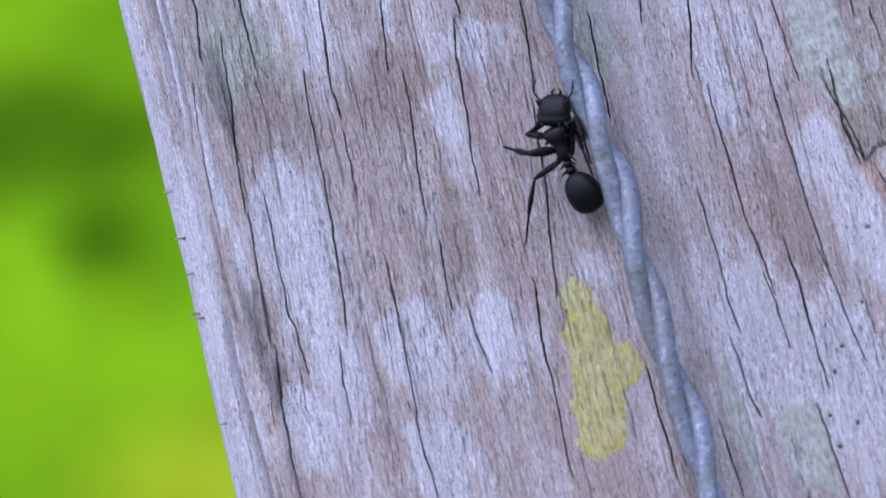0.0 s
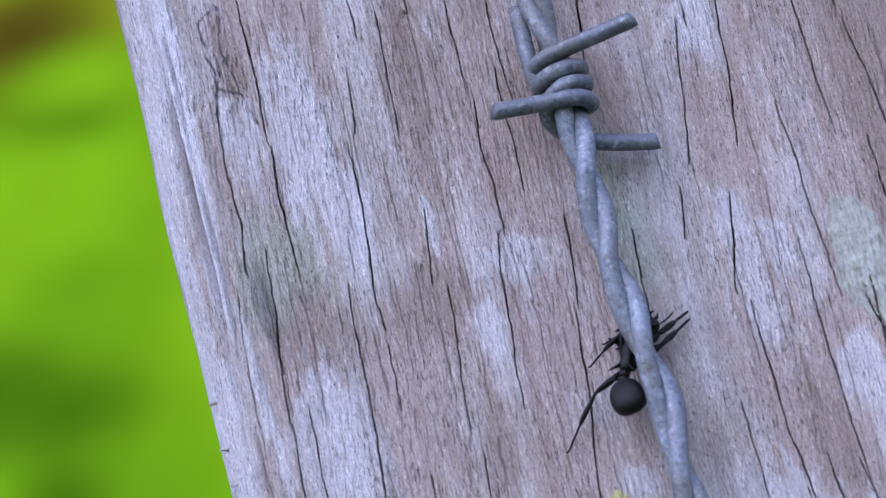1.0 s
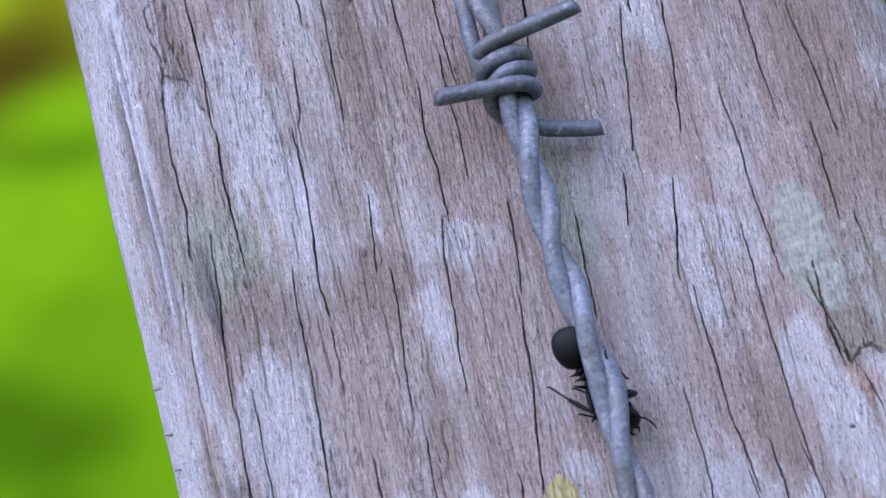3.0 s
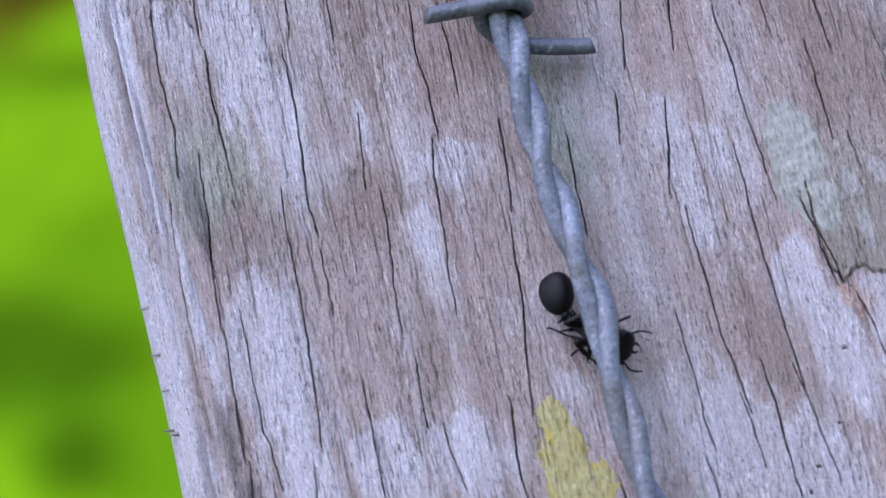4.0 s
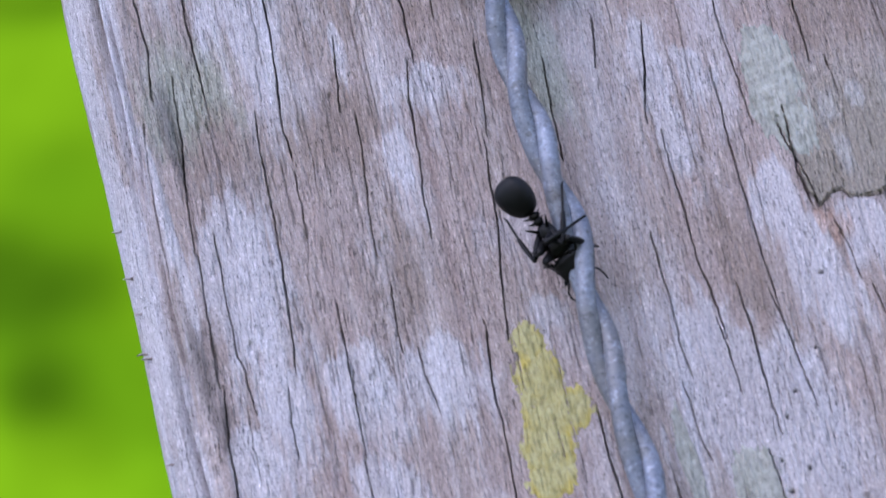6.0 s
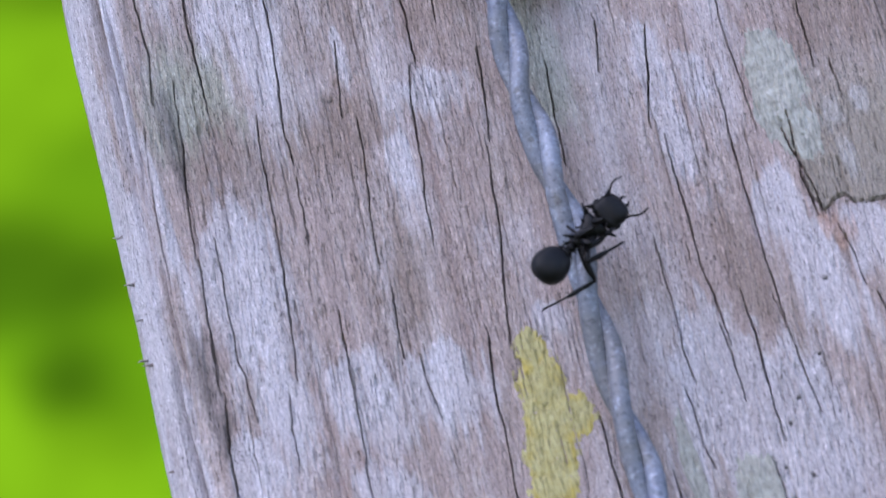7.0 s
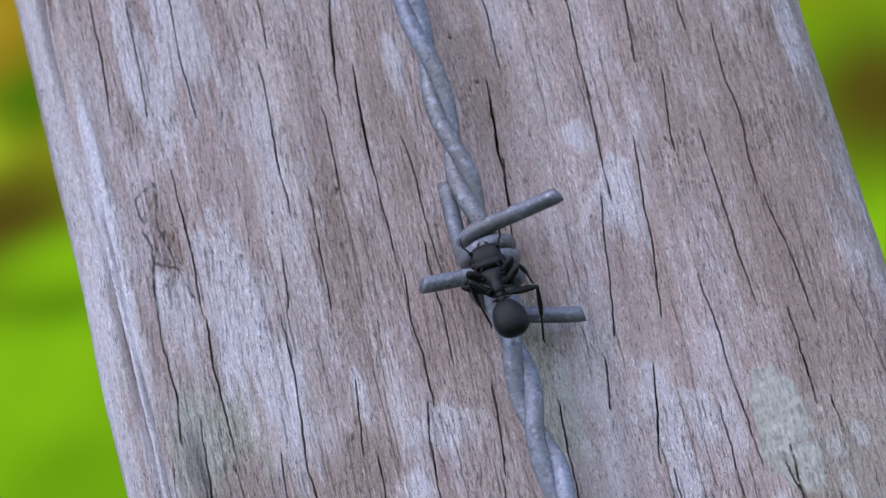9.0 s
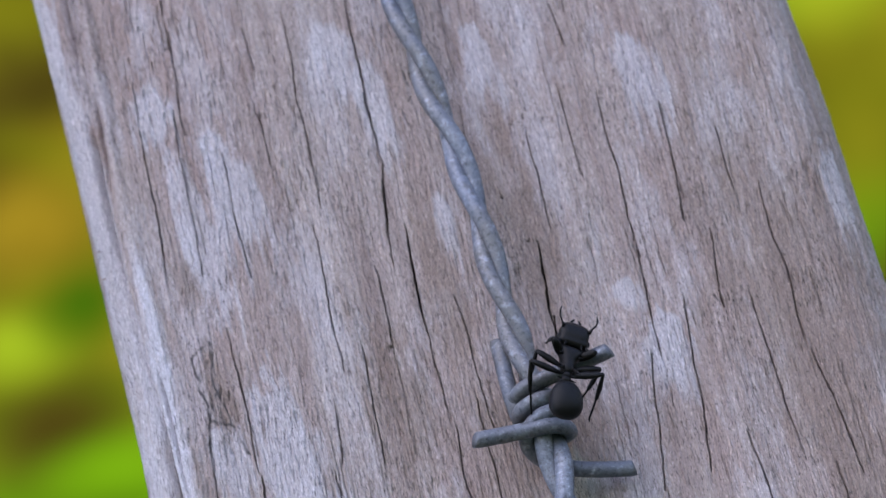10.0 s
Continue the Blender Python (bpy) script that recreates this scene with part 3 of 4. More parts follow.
def shape(bm, sections, sides=20, e=0.8):
    """A lofted body: each section is y, half width, top z, bottom z."""
    rings = []
    for y, w, zt, zb in sections:
        zc, hh = (zt + zb) / 2, (zt - zb) / 2
        ring = []
        for k in range(sides):
            a = 2 * math.pi * k / sides
            c, s = math.cos(a), math.sin(a)
            ring.append(bm.verts.new(Vector((w * math.copysign(abs(c) ** e, c), y, zc + hh * math.copysign(abs(s) ** e, s))) * ANT_SCALE))
        rings.append(ring)
    for a, b in zip(rings, rings[1:]):
        for k in range(sides):
            bm.faces.new((a[k], b[k], b[(k + 1) % sides], a[(k + 1) % sides]))
    bm.faces.new(rings[0])
    bm.faces.new(rings[-1][::-1])
    return bm


def spine(bm, base, tip, r):
    base, tip = Vector(base) * ANT_SCALE, Vector(tip) * ANT_SCALE
    tube(bm, [base, base.lerp(tip, 0.5), base.lerp(tip, 0.85), tip], [r * ANT_SCALE, r * 0.7 * ANT_SCALE, r * 0.35 * ANT_SCALE, r * 0.08 * ANT_SCALE], 8)


def lengthen(bm):
    """Stretches a piece of the head forwards from the neck, then moves it so that it turns about the neck."""
    for w in bm.verts:
        w.co.y = (0.1 + (w.co.y / ANT_SCALE - 1.5) * 1.4) * ANT_SCALE


LEGS = {  # hip x, hip y, thigh length, shin length (with foot)
    "fore": (0.55, 0.75, 2.3, 3.7), "middle": (0.55, -0.4, 2.5, 4.3), "hind": (0.45, -1.25, 2.9, 5.6)}


def ant():
    ob = tagged(new("ant"), "matt black turtle ant with spined body, walking on the barbed wire", "ant")
    bm = shape(bmesh.new(), [(-1.55, 0.28, 0.2, -0.35), (-1.35, 0.55, 0.42, -0.6), (-0.9, 0.64, 0.55, -0.75), (-0.4, 0.56, 0.5, -0.8), (-0.1, 0.62, 0.55, -0.8),
                             (0.3, 0.82, 0.7, -0.75), (0.8, 1.12, 0.78, -0.62), (1.15, 1.3, 0.68, -0.5), (1.35, 1.05, 0.5, -0.42), (1.5, 0.5, 0.25, -0.35)])
    for s in (-1, 1):
        spine(bm, (s * 1.05, 1.1, 0.35), (s * 2.0, 1.42, 0.5), 0.24)
        spine(bm, (s * 0.75, 0.4, 0.35), (s * 1.15, 0.35, 0.5), 0.14)
        spine(bm, (s * 0.45, -1.1, 0.3), (s * 1.15, -1.95, 0.8), 0.17)
    part("thorax", bm, CHITIN, ob)
    bm = shape(bmesh.new(), [(1.5, 0.39, 0.18, -0.45), (1.61, 1, 0.45, -0.72), (1.77, 1.35, 0.65, -0.9), (1.99, 1.41, 0.67, -1.03), (2.13, 1.3, 0.54, -1.08), (2.27, 1.32, 0.56, -1.12),
                             (2.58, 1.35, 0.45, -1.22), (2.94, 1.26, 0.2, -1.22), (3.17, 1.04, -0.14, -1.17), (3.3, 0.65, -0.45, -1.08)], 24, 0.55)
    for s in (-1, 1):
        spine(bm, (s * 1.18, 1.75, 0.4), (s * 1.58, 1.42, 0.55), 0.17)
        spine(bm, (s * 0.7, 1.75, 0.55), (s * 0.85, 1.45, 0.75), 0.12)
        spine(bm, (s * 1.17, 2.85, 0.08), (s * 1.45, 3.1, 0.08), 0.18)
    lengthen(bm)
    head = part("head", bm, CHITIN, ob)
    for s in (-1, 1):
        bm = bmesh.new()
        bmesh.ops.create_uvsphere(bm, u_segments=12, v_segments=8, radius=0.24 * ANT_SCALE)
        bmesh.ops.translate(bm, verts=bm.verts, vec=Vector((s * 1.3, 2.1, -0.1)) * ANT_SCALE)
        lengthen(bm)
        part("eye", bm, GASTER, head)
        bm = bmesh.new()
        tube(bm, [Vector(p) * ANT_SCALE for p in ((s * 0.22, 3.1, -0.9), (s * 0.4, 3.45, -1.0), (s * 0.18, 3.65, -1.05))], [0.16 * ANT_SCALE, 0.13 * ANT_SCALE, 0.04 * ANT_SCALE], 8)
        lengthen(bm)
        part("mandible", bm, CHITIN, head)
        bm = bmesh.new()
        tube(bm, [Vector(p) * ANT_SCALE for p in ((s * 1.0, 2.8, -0.4), (s * 1.4, 3.2, -0.25), (s * 1.7, 3.5, -0.2))], [0.08 * ANT_SCALE, 0.07 * ANT_SCALE, 0.08 * ANT_SCALE], 8)
        tube(bm, [Vector(p) * ANT_SCALE for p in ((s * 1.7, 3.5, -0.2), (s * 1.75, 3.85, -0.4), (s * 1.65, 4.2, -0.75))], [0.07 * ANT_SCALE, 0.09 * ANT_SCALE, 0.05 * ANT_SCALE], 8)
        lengthen(bm)
        part("antenna", bm, CHITIN, head)
    for y, w in ((-1.85, 0.42), (-2.42, 0.5)):
        bm = shape(bmesh.new(), [(y - 0.36, 0.2, 0.1, -0.35), (y - 0.14, w, 0.42, -0.42), (y + 0.14, w, 0.42, -0.42), (y + 0.36, 0.2, 0.1, -0.35)], 14)
        for s in (-1, 1):
            spine(bm, (s * w * 0.8, y, 0.2), (s * (w + 0.4), y - 0.25, 0.4), 0.11)
        part("waist_segment", bm, CHITIN, ob)
    secs = []
    for k in range(15):
        a = math.pi * k / 14
        w = max(0.02, math.sin(a) ** 0.8)
        secs.append((-1.74 - 1.83 * math.cos(a), 1.5 * w * (1 + 0.12 * math.cos(a)), 0.05 + 1.14 * w, 0.05 - 1.05 * w))
    gaster = part("gaster", shape(bmesh.new(), secs, 28), GASTER, ob, "smooth oval black abdomen")
    limbs = {}
    for kind, (hx, hy, a, b) in LEGS.items():
        for s in (-1, 1):
            bm = bmesh.new()
            pts = [(0, 0, 0), (0, a * 0.15, 0), (0, a * 0.45, 0), (0, a * 0.8, 0), (0, a, 0)]
            tube(bm, [Vector(p) * ANT_SCALE for p in pts], [r * ANT_SCALE for r in (0.22, 0.29, 0.43, 0.36, 0.2)], 10, 0.7)
            leg = part(kind + "_leg", bm, CHITIN, ob)
            bm = bmesh.new()
            t = b * 0.5
            pts = [(0, 0, 0), (0, t * 0.15, 0), (0, t * 0.6, 0.03), (0, t, 0.02), (0, t * 1.08, 0), (0, t + (b - t) * 0.5, -0.05), (0, b * 0.94, -0.12), (0, b, -0.02)]
            tube(bm, [Vector(p) * ANT_SCALE for p in pts], [r * ANT_SCALE for r in (0.17, 0.21, 0.3, 0.23, 0.12, 0.13, 0.12, 0.08)], 10, 0.75)
            limbs[kind, s] = (leg, part("shin", bm, CHITIN, leg))
    return ob, limbs, gaster, head


# ---- what lies behind: ground, and a glowing sheet for the far trees ----
def ground():
    bm = bmesh.new()
    rings = [0.0, 0.5, 1, 2, 4, 8, 16, 40, 120, 400, 1500, 4000]
    last = None
    for r in rings:
        ring = [bm.verts.new((r * math.cos(a), r * math.sin(a), 0 if r < 3 else 0.12 * (noise.noise((r * math.cos(a) * 0.1, r * math.sin(a) * 0.1, 0))))) for a in (2 * math.pi * k / 48 for k in range(48))] if r else [bm.verts.new((0, 0, 0))]
        if last and len(last) == 1:
            for k in range(48):
                bm.faces.new((last[0], ring[k], ring[(k + 1) % 48]))
        elif last:
            for k in range(48):
                bm.faces.new((last[k], ring[k], ring[(k + 1) % 48], last[(k + 1) % 48]))
        last = ring
    tagged(part("ground", bm, ground_material()), "short green grass", "ground", kind="structure")


def backdrop_material():
    """Far foliage as a glowing sheet, its sunlight painted in: soft green masses below, brown and olive above."""
    m, nt, b = material("glowing_foliage")
    co = object_coords(nt)
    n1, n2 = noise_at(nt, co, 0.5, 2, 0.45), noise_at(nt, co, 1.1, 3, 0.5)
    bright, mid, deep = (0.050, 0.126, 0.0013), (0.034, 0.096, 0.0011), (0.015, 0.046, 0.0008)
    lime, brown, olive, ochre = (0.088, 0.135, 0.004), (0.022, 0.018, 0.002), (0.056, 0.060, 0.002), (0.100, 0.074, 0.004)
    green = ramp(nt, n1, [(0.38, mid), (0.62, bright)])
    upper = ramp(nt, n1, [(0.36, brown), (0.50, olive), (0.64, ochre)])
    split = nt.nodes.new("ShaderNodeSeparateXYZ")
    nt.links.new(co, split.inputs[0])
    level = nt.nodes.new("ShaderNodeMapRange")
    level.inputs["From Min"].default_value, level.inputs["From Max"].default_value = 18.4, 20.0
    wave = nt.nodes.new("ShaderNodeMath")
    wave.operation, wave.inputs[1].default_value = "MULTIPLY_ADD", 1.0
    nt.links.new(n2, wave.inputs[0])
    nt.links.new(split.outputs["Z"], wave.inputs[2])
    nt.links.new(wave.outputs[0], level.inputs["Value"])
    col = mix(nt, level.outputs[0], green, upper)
    # painted lit clumps of leaves and shaded gaps: x, z, half width, half height, colour
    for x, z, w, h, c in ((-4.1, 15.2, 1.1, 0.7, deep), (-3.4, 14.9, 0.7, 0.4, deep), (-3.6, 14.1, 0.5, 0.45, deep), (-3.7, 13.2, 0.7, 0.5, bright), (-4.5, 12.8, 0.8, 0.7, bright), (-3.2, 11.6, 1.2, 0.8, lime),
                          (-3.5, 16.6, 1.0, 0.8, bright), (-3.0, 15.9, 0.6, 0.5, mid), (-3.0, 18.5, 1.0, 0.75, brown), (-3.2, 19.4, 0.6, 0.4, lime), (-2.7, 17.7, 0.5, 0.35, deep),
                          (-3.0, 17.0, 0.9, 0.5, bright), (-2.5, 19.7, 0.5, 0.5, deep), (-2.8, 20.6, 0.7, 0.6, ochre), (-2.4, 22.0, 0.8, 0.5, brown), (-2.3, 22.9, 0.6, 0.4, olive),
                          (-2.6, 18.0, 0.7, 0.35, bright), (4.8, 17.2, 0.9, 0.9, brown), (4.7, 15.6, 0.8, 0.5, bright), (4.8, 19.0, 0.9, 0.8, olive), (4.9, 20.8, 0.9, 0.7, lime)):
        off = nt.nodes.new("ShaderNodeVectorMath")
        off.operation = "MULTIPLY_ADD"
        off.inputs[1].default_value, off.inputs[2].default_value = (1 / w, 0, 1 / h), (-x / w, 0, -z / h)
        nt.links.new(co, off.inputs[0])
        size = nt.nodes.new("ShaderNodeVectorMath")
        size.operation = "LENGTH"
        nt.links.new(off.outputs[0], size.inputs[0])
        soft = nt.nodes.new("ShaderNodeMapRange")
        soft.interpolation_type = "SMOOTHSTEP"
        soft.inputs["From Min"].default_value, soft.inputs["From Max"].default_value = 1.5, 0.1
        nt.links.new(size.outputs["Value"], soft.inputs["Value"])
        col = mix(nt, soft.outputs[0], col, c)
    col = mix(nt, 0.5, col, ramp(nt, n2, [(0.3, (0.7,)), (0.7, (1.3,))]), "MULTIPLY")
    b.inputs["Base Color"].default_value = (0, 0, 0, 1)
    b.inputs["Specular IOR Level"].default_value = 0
    # the sheet emits its own colour; no lamp lights it
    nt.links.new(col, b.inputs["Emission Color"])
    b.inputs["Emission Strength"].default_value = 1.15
    return m


def backdrop():
    bm = bmesh.new()
    rows = []
    for i in range(41):
        a = radians(-70 + 3.5 * i)
        rows.append([bm.verts.new((38 * math.sin(a), 36 * math.cos(a) + 1.2 * noise.noise((i * 0.7, 0, 0)), z)) for z in (-1, 8, 17, 26, 33 + 3 * noise.noise((i * 0.9, 3, 0)))])
    for p, q in zip(rows, rows[1:]):
        for k in range(4):
            bm.faces.new((p[k], p[k + 1], q[k + 1], q[k]))
    tagged(part("backdrop", bm, backdrop_material()), "distant woodland backdrop sheet, glowing green and brown", "backdrop", kind="structure")


# ---- movement ----
def aim(origin, target, pole):
    """A pose at origin whose +y points at target and whose +z leans to pole."""
    f = (target - origin).normalized()
    z = (pole - f * pole.dot(f)).normalized()
    x = f.cross(z)
    return Matrix(((x.x, f.x, z.x, origin.x), (x.y, f.y, z.y, origin.y), (x.z, f.z, z.z, origin.z), (0, 0, 0, 1)))


def leg_pose(kind, s, foot):
    hx, hy, a, b = LEGS[kind]
    hip = Vector((s * hx, hy, -0.45))
    foot = Vector(foot)
    d = foot - hip
    far = min(d.length, a + b - 0.05)
    d.normalize()
    out = Vector((s * 1.0, {"fore": 0.7, "middle": 0.3, "hind": 0.2}[kind], 0.35))
    out = (out - d * out.dot(d)).normalized()
    c = max(-1.0, min(1.0, (a * a + far * far - b * b) / (2 * a * far)))
    knee = hip + d * (a * c) + out * (a * math.sqrt(1 - c * c))
    reach = hip + d * far
    thigh = aim(hip * ANT_SCALE, knee * ANT_SCALE, out)
    shin = aim(knee * ANT_SCALE, reach * ANT_SCALE, out)
    return thigh, thigh.inverted() @ shin


def joint(y, rx, ry, rz):
    """A turn of a body part about its joint on the ant's middle line."""
    return pose(0, y * ANT_SCALE, 0, rx, ry, rz)


def motions():
    ob, limbs, gaster, head = ant_parts
    walk(ob, [
        (0, pose(0.0076, -0.0042, 1.2006, 107, 2, -24)),
        (0.5, pose(0.0088, -0.0036, 1.2014, 94, 6, -40)),
        (1, pose(0.0097, -0.0026, 1.2007, 72, 21, -19)),
        (1.5, pose(0.0095, -0.0026, 1.2003, 79, 37, -6)),
        (1.8, pose(0.0097, -0.0026, 1.2012, 107, 57, 20)),
        (2, pose(0.0132, -0.0023, 1.2013, 120, 22, 30)),
        (2.1, pose(0.0132, -0.0034, 1.2008, 114, 25, 33)),
        (2.23, pose(0.0131, -0.0041, 1.2007, 108, -19, 44)),
        (2.37, pose(0.0129, -0.0048, 1.2006, 77, -62, 79)),
        (2.5, pose(0.0128, -0.0055, 1.2005, -16, -56, 175)),
        (2.8, pose(0.0102, -0.0082, 1.1980, -109, -60, -148)),
        (2.9, pose(0.0105, -0.0055, 1.1965, -102, -20, -180)),
        (3, pose(0.0108, -0.0028, 1.1950, -116, 17, 153)),
        (3.2, pose(0.0087, -0.0041, 1.1948, -101, -12, 139)),
        (4.3, pose(0.0106, -0.0026, 1.1931, -100, 45, 139)),
        (4.5, pose(0.0098, -0.0028, 1.1939, -56, 46, 160)),
        (4.75, pose(0.0077, -0.0039, 1.1938, -61, -12, 178)),
        (5, pose(0.0056, -0.0049, 1.1937, -105, -61, -134)),
        (5.1, pose(0.0074, -0.0043, 1.1937, -88, -28, -174)),
        (5.2, pose(0.0091, -0.0036, 1.1936, -96, 6, 160)),
        (5.5, pose(0.0098, -0.0032, 1.1937, -112, 4, 148)),
        (5.7, pose(0.0090, -0.0042, 1.1942, -108, -4, 152)),
        (6.25, pose(0.0109, -0.0062, 1.1942, -122, 45, 149)),
        (6.8, pose(0.0128, -0.0082, 1.1942, 125, 77, 44)),
        (7, pose(0.0125, -0.0084, 1.1935, 98, 57, 22)),
        (7.3, pose(0.0116, -0.0086, 1.1965, 92, 18, 7)),
        (7.5, pose(0.0100, -0.0084, 1.1995, 65, 1, 19)),
        (7.75, pose(0.0085, -0.0067, 1.2036, 74, -11, -18)),
        (8, pose(0.0071, -0.0049, 1.2077, 89, -15, -58)),
        (8.3, pose(0.0079, -0.0050, 1.2145, 92, -2, -51)),
        (8.5, pose(0.0086, -0.0057, 1.2194, 97, 4, -46)),
        (9, pose(0.0105, -0.0101, 1.2223, 66, -3, -2)),
        (9.5, pose(0.0131, -0.0096, 1.2293, 75, 2, 2)),
        (10, pose(0.0145, -0.0096, 1.2294, 78, 27, 23)),
    ])
    walk(gaster, [
        (0, joint(-2.8, 8, 0, 12)), (0.5, joint(-2.8, 13, 0, 5)), (1, joint(-2.8, -10, 3, 31)), (1.5, joint(-2.8, -34, 1, 4)),
        (1.8, joint(-2.8, -40, 1, 2)), (2, joint(-2.8, 7, 0, -9)), (2.1, joint(-2.8, -21, -6, -33)), (2.23, joint(-2.8, -15, -4, -24)),
        (2.37, joint(-2.8, -9, -2, -15)), (2.5, joint(-2.8, -3, 0, -6)), (2.8, joint(-2.8, 48, -1, 2)), (2.9, joint(-2.8, 30, -0, -10)),
        (3, joint(-2.8, 11, 0, -22)), (3.2, joint(-2.8, 18, 0, -11)), (4.3, joint(-2.8, 11, 0, -39)), (4.5, joint(-2.8, -33, 0, -6)),
        (4.75, joint(-2.8, -20, 0, 18)), (5, joint(-2.8, -7, 0, 42)), (5.1, joint(-2.8, 15, -1, 24)), (5.2, joint(-2.8, 38, -2, 6)),
        (5.5, joint(-2.8, 16, 0, -21)), (5.7, joint(-2.8, -1, 0, 1)), (6.25, joint(-2.8, -13, 0, 5)), (6.8, joint(-2.8, -24, 0, 9)),
        (7, joint(-2.8, -23, 0, 0)), (7.3, joint(-2.8, -48, -1, -3)), (7.5, joint(-2.8, 23, 0, 13)), (7.75, joint(-2.8, 29, 0, 7)),
        (8, joint(-2.8, 36, 0, 2)), (8.3, joint(-2.8, 12, 2, -17)), (8.5, joint(-2.8, 13, 0, -5)), (9, joint(-2.8, 13, 0, 4)),
        (9.5, joint(-2.8, 17, 0, 16)), (10, joint(-2.8, 10, 0, 12)),
    ])
    walk(head, [
        (0, joint(1.4, 6, 0, -21)), (0.5, joint(1.4, -9, 0, -32)), (1, joint(1.4, 17, 4, -29)), (1.5, joint(1.4, 26, -0, 0)),
        (1.8, joint(1.4, 12, 0, -0)), (2, joint(1.4, 10, 0, -2)), (2.1, joint(1.4, -0, 0, 29)), (2.23, joint(1.4, -1, 0, 16)),
        (2.37, joint(1.4, -2, 0, 2)), (2.5, joint(1.4, -3, 0, -12)), (2.8, joint(1.4, -18, -0, -1)), (2.9, joint(1.4, -5, 0, 0)),
        (3, joint(1.4, 8, 0, 1)), (3.2, joint(1.4, -0, 0, 7)), (4.3, joint(1.4, -19, 0, 14)), (4.5, joint(1.4, -2, 0, 7)),
        (4.75, joint(1.4, -1, 0, -8)), (5, joint(1.4, 0, 0, -22)), (5.1, joint(1.4, -8, 0, -10)), (5.2, joint(1.4, -16, 0, 2)),
        (5.5, joint(1.4, -1, 0, 11)), (5.7, joint(1.4, 4, 0, 3)), (6.25, joint(1.4, 7, 0, -2)), (6.8, joint(1.4, 10, 0, -7)),
        (7, joint(1.4, 18, 0, -6)), (7.3, joint(1.4, 20, -0, 3)), (7.5, joint(1.4, 23, 0, 12)), (7.75, joint(1.4, 14, 0, -15)),
        (8, joint(1.4, 6, 0, -41)), (8.3, joint(1.4, 17, 2, -15)), (8.5, joint(1.4, 9, 0, -29)), (9, joint(1.4, 34, 0, -1)),
        (9.5, joint(1.4, 17, 0, -2)), (10, joint(1.4, 29, 0, 1)),
    ])
    # where each foot stands, in the ant's own space: seconds, x, y, z
    fore_left = [
        (0, 0.8, 2.3, -1.3), (0.5, 0.7, 4.6, 0.3), (1, -2.8, 1.4, -0.4), (1.5, -3.6, 1.0, -1.1), (2, -1.9, -0.3, -2.3), (2.8, -2.0, 3.0, -1.6),
        (3, -1.9, 1.4, 1.9), (3.2, -2.6, 2.0, 1.0), (3.8, -2.0, 3.0, -1.6), (4.3, -3.4, 0.2, -2.7), (4.5, -2.7, 2.9, 0.9), (5, -5.7, -1.4, -1.8),
        (5.5, -2.9, 2.1, -1.4), (6.2, -2.0, 3.0, -1.6), (6.8, -0.7, 0.8, -1.1), (7, -1.0, 0.5, -1.5), (7.5, 0.0, 0.3, -1.4), (9, -2.0, 3.0, -1.6),
        (10, -2.0, 3.0, -1.6),
    ]
    middle_left = [
        (0, -5.7, 1.6, -1.8), (0.5, -6.6, 1.2, 1.5), (1, -3.7, -0.8, -0.5), (1.5, -3.7, -1.3, -1.4), (2, -1.5, -1.8, -2.6), (2.5, -3.2, -3.6, -2.8),
        (2.8, -3.0, 0.2, -1.6), (3, -3.1, 0.7, 1.1), (3.2, -3.2, 0.4, 0.1), (3.8, -3.0, 0.2, -1.6), (4.3, -3.5, 1.4, 1.7), (4.5, -3.3, -0.6, 2.6),
        (5, -2.5, -1.8, 3.1), (5.5, -3.4, 0.5, 1.7), (5.7, -3.8, 0.1, 0.5), (6.2, -3.0, 0.2, -1.6), (6.8, -1.6, -0.5, -1.5), (7, -1.6, 0.0, -1.7),
        (7.5, 0.2, -0.7, -1.8), (8, -1.1, -1.7, 0.3), (8.5, -0.1, -2.9, 1.1), (9, -0.6, 3.5, -1.6), (9.5, -3.2, -0.3, -2.7), (10, -2.3, -1.1, -4.2),
    ]
    hind_left = [
        (0, -5.9, -6.8, 1.0), (0.5, -6.0, -7.7, 2.4), (1, -4.7, -8.2, -2.1), (1.5, -2.1, -8.9, -3.1), (2, -0.1, -6.4, -4.1), (2.5, -4.1, -4.5, -0.6),
        (2.8, -2.6, -3.6, -1.6), (3, -3.3, -2.3, 1.4), (3.2, -3.4, -3.0, -1.3), (3.8, -2.6, -3.6, -1.6), (4.3, -5.2, -3.4, 1.2), (4.5, -4.4, -6.2, 2.7),
        (5, -1.1, -4.5, 4.6), (5.5, -3.8, -0.6, 1.1), (5.7, -4.4, -2.7, -1.1), (6.2, -2.6, -3.6, -1.6), (6.8, -1.2, -1.9, -1.6), (7, -0.9, -2.0, -2.0),
        (7.5, 0.5, -4.4, -4.5), (8, -0.5, -7.5, -2.5), (8.5, 0.9, -8.4, 0.5), (9, -1.6, -1.3, -3.7), (9.5, -1.7, -0.7, -1.8), (10, -1.4, -3.6, -4.9),
    ]
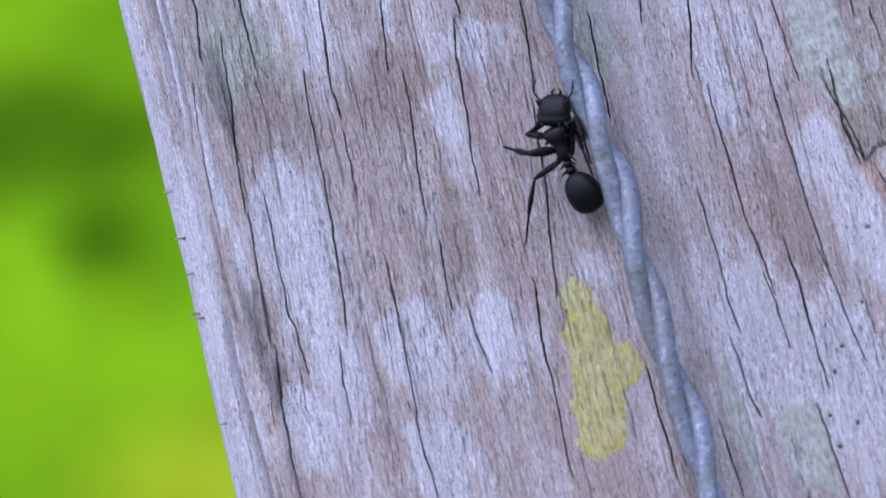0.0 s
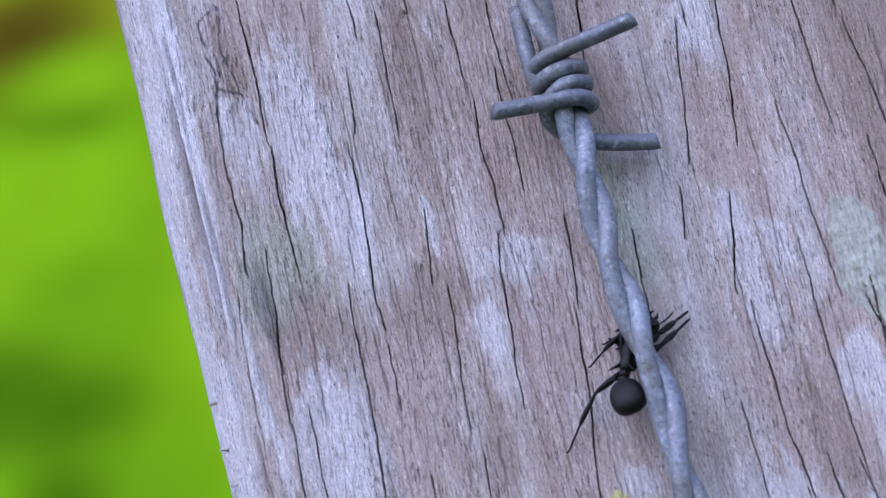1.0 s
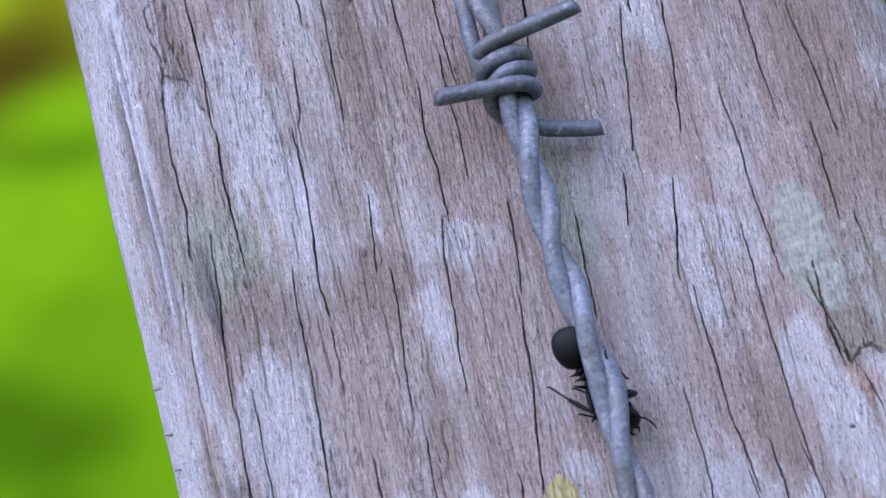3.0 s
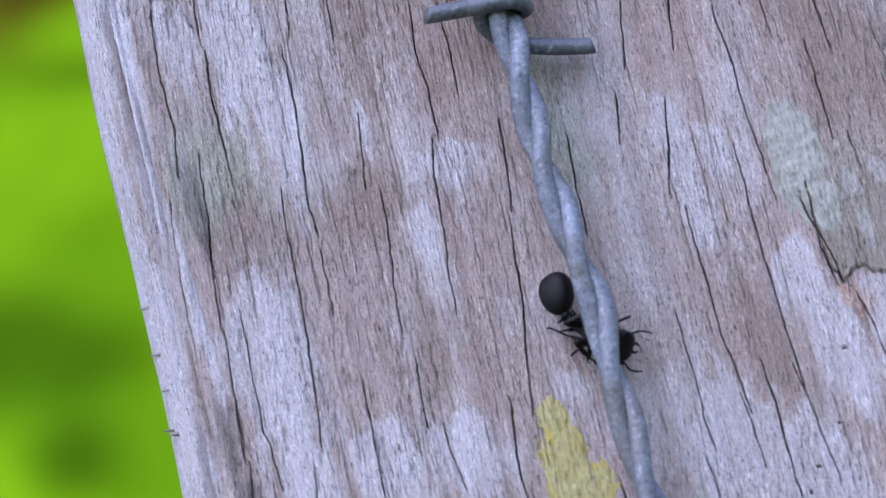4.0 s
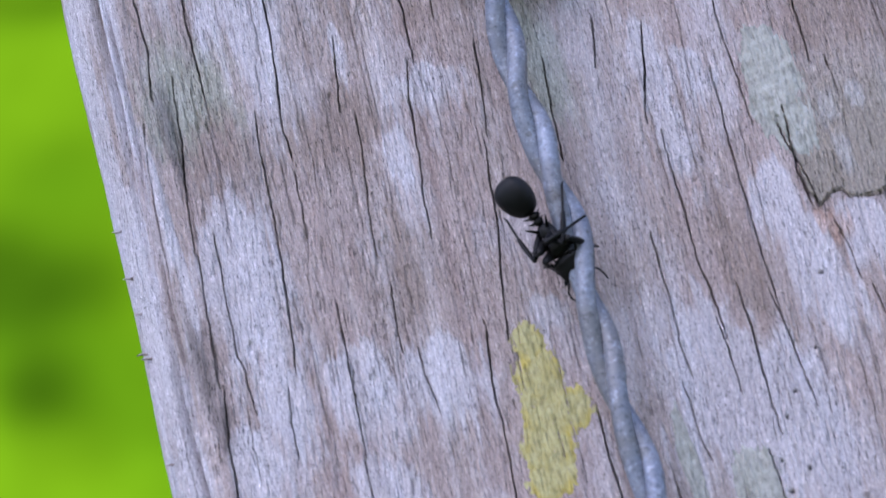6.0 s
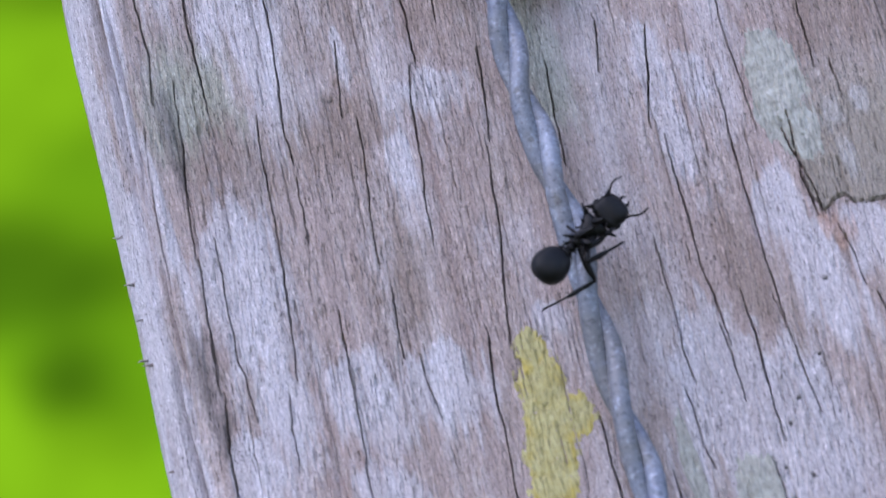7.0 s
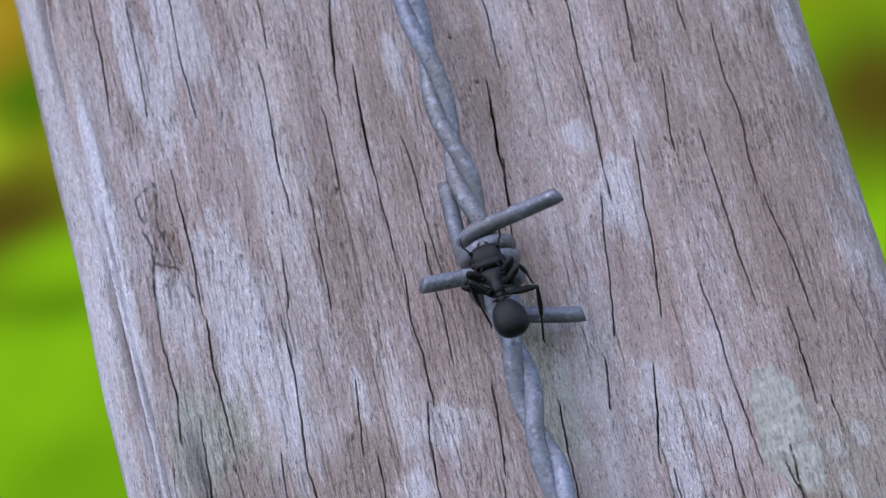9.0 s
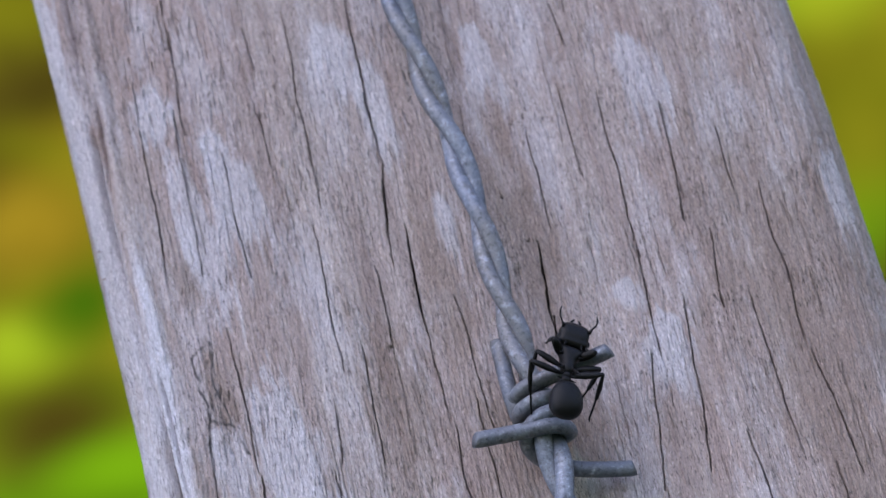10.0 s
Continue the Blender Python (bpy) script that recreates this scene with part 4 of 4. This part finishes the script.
    fore_right = [
        (0, 2.2, -0.1, -0.2), (0.5, 1.3, 0.9, -0.1), (1, 3.8, 5.9, -2.2), (1.5, -0.3, 8.5, -0.7), (2, -1.6, 2.6, -1.8), (2.8, 2.0, 3.0, -1.6),
        (3, 2.6, 0.2, -0.0), (3.2, 3.5, 0.2, -0.7), (3.8, 2.0, 3.0, -1.6), (4.3, 2.8, 1.3, 0.4), (4.5, -1.0, 2.7, -1.7), (5, 2.1, -3.1, -2.6),
        (5.5, 2.5, 0.8, -0.7), (5.7, 2.5, 0.3, -2.0), (6.2, 2.0, 3.0, -1.6), (6.8, 0.8, 1.7, -1.7), (7, 1.4, 2.3, -0.6), (7.5, 2.2, 3.0, 0.7),
        (8, 1.5, 0.9, -1.8), (9, 2.0, 3.0, -1.6), (10, 2.0, 3.0, -1.6),
    ]
    middle_right = [
        (0, 2.3, -2.6, 0.7), (0.5, 1.5, -1.2, 0.0), (1, 3.8, 4.9, -2.3), (1.5, 0.2, 6.0, -1.1), (2, 2.2, -2.3, 2.3), (2.5, 3.0, -2.1, 2.1),
        (2.8, 3.0, 0.2, -1.6), (3, 1.7, -1.8, -0.5), (3.2, 3.4, -1.5, -1.5), (3.8, 3.0, 0.2, -1.6), (4.3, 2.9, -1.9, 0.6), (4.5, 3.1, -0.0, -0.7),
        (5, 2.3, -4.3, -2.0), (5.5, 3.7, -0.5, -0.3), (5.7, 2.9, -1.2, -2.4), (6.2, 3.0, 0.2, -1.6), (6.8, 1.9, 1.7, -1.6), (7, 2.7, 1.9, -0.4),
        (7.5, 6.1, -1.3, -5.2), (8, 2.5, -2.2, -3.0), (8.5, 2.9, -0.7, -2.4), (9, 3.2, 1.3, -2.7), (9.5, 2.1, -1.5, -2.8), (10, 2.2, -1.5, -3.7),
    ]
    hind_right = [
        (0, 2.2, -3.6, 1.0), (0.5, 1.5, -2.7, 0.2), (1, 2.3, -4.3, -1.2), (1.5, 2.2, -0.9, 0.1), (2, 1.1, -3.9, 4.2), (2.5, 2.5, -5.5, 3.2),
        (2.8, 2.6, -3.6, -1.6), (3.2, 4.4, -3.0, -1.2), (3.8, 2.6, -3.6, -1.6), (4.5, 1.0, -3.9, 2.1), (5, 2.6, -6.8, 3.9), (5.5, 2.3, -3.1, -2.1),
        (5.7, 3.2, -4.6, -2.4), (6.2, 2.6, -3.6, -1.6), (6.8, 1.8, -5.7, -5.4), (7, 1.7, -5.6, -5.0), (7.5, 3.7, -1.7, -3.1), (8, 1.7, -4.7, -2.9),
        (8.5, 2.6, -7.0, -0.9), (9, 2.4, -2.4, -6.4), (9.5, 2.7, -2.4, -5.9), (10, 3.9, -1.2, -5.0),
    ]
    feet = {("fore", -1): fore_left, ("middle", -1): middle_left, ("hind", -1): hind_left, ("fore", 1): fore_right, ("middle", 1): middle_right, ("hind", 1): hind_right}
    for (kind, s), (leg, shin) in limbs.items():
        steps = feet[kind, s]
        thigh_rows, shin_rows = [], []
        for i in range(81):
            t = i * 0.125
            foot = [float(np.interp(t, [q[0] for q in steps], [q[k] for q in steps])) for k in (1, 2, 3)]
            a, b = leg_pose(kind, s, foot)
            thigh_rows.append((t, a))
            shin_rows.append((t, b))
        walk(leg, thigh_rows)
        walk(shin, shin_rows)


ground()
timber = post()
lichen("yellow_lichen", [(5.3, -12.6, 1.5, 1.9), (5.4, -15.9, 2.0, 2.9), (7.6, -19.6, 1.7, 2.2), (5.2, -19.4, 2.0, 3.2), (4.7, -22.6, 2.2, 2.8), (4.3, -25.2, 1.9, 2.0)], 61, YELLOW, "yellow crusty lichen patch", timber, 0.06, 0.3)
lichen("crust_lichen", [(32.6, 5.6, 2.3, 4.7), (33.2, 0.6, 1.9, 3.2), (31.6, 3.0, 1.5, 3.0)], 63, CRUST, "grey-green lichen crust", timber)
lichen("crust_lichen", [(16.0, -27.5, 0.75, 5.0)], 67, CRUST, "grey-green lichen crust", timber)
lichen("crust_lichen", [(21.1, -31.4, 1.9, 4.4)], 69, CRUST, "grey-green lichen crust", timber)
splinters(timber)
barbed_wire()
backdrop()
ant_parts = ant()
motions()
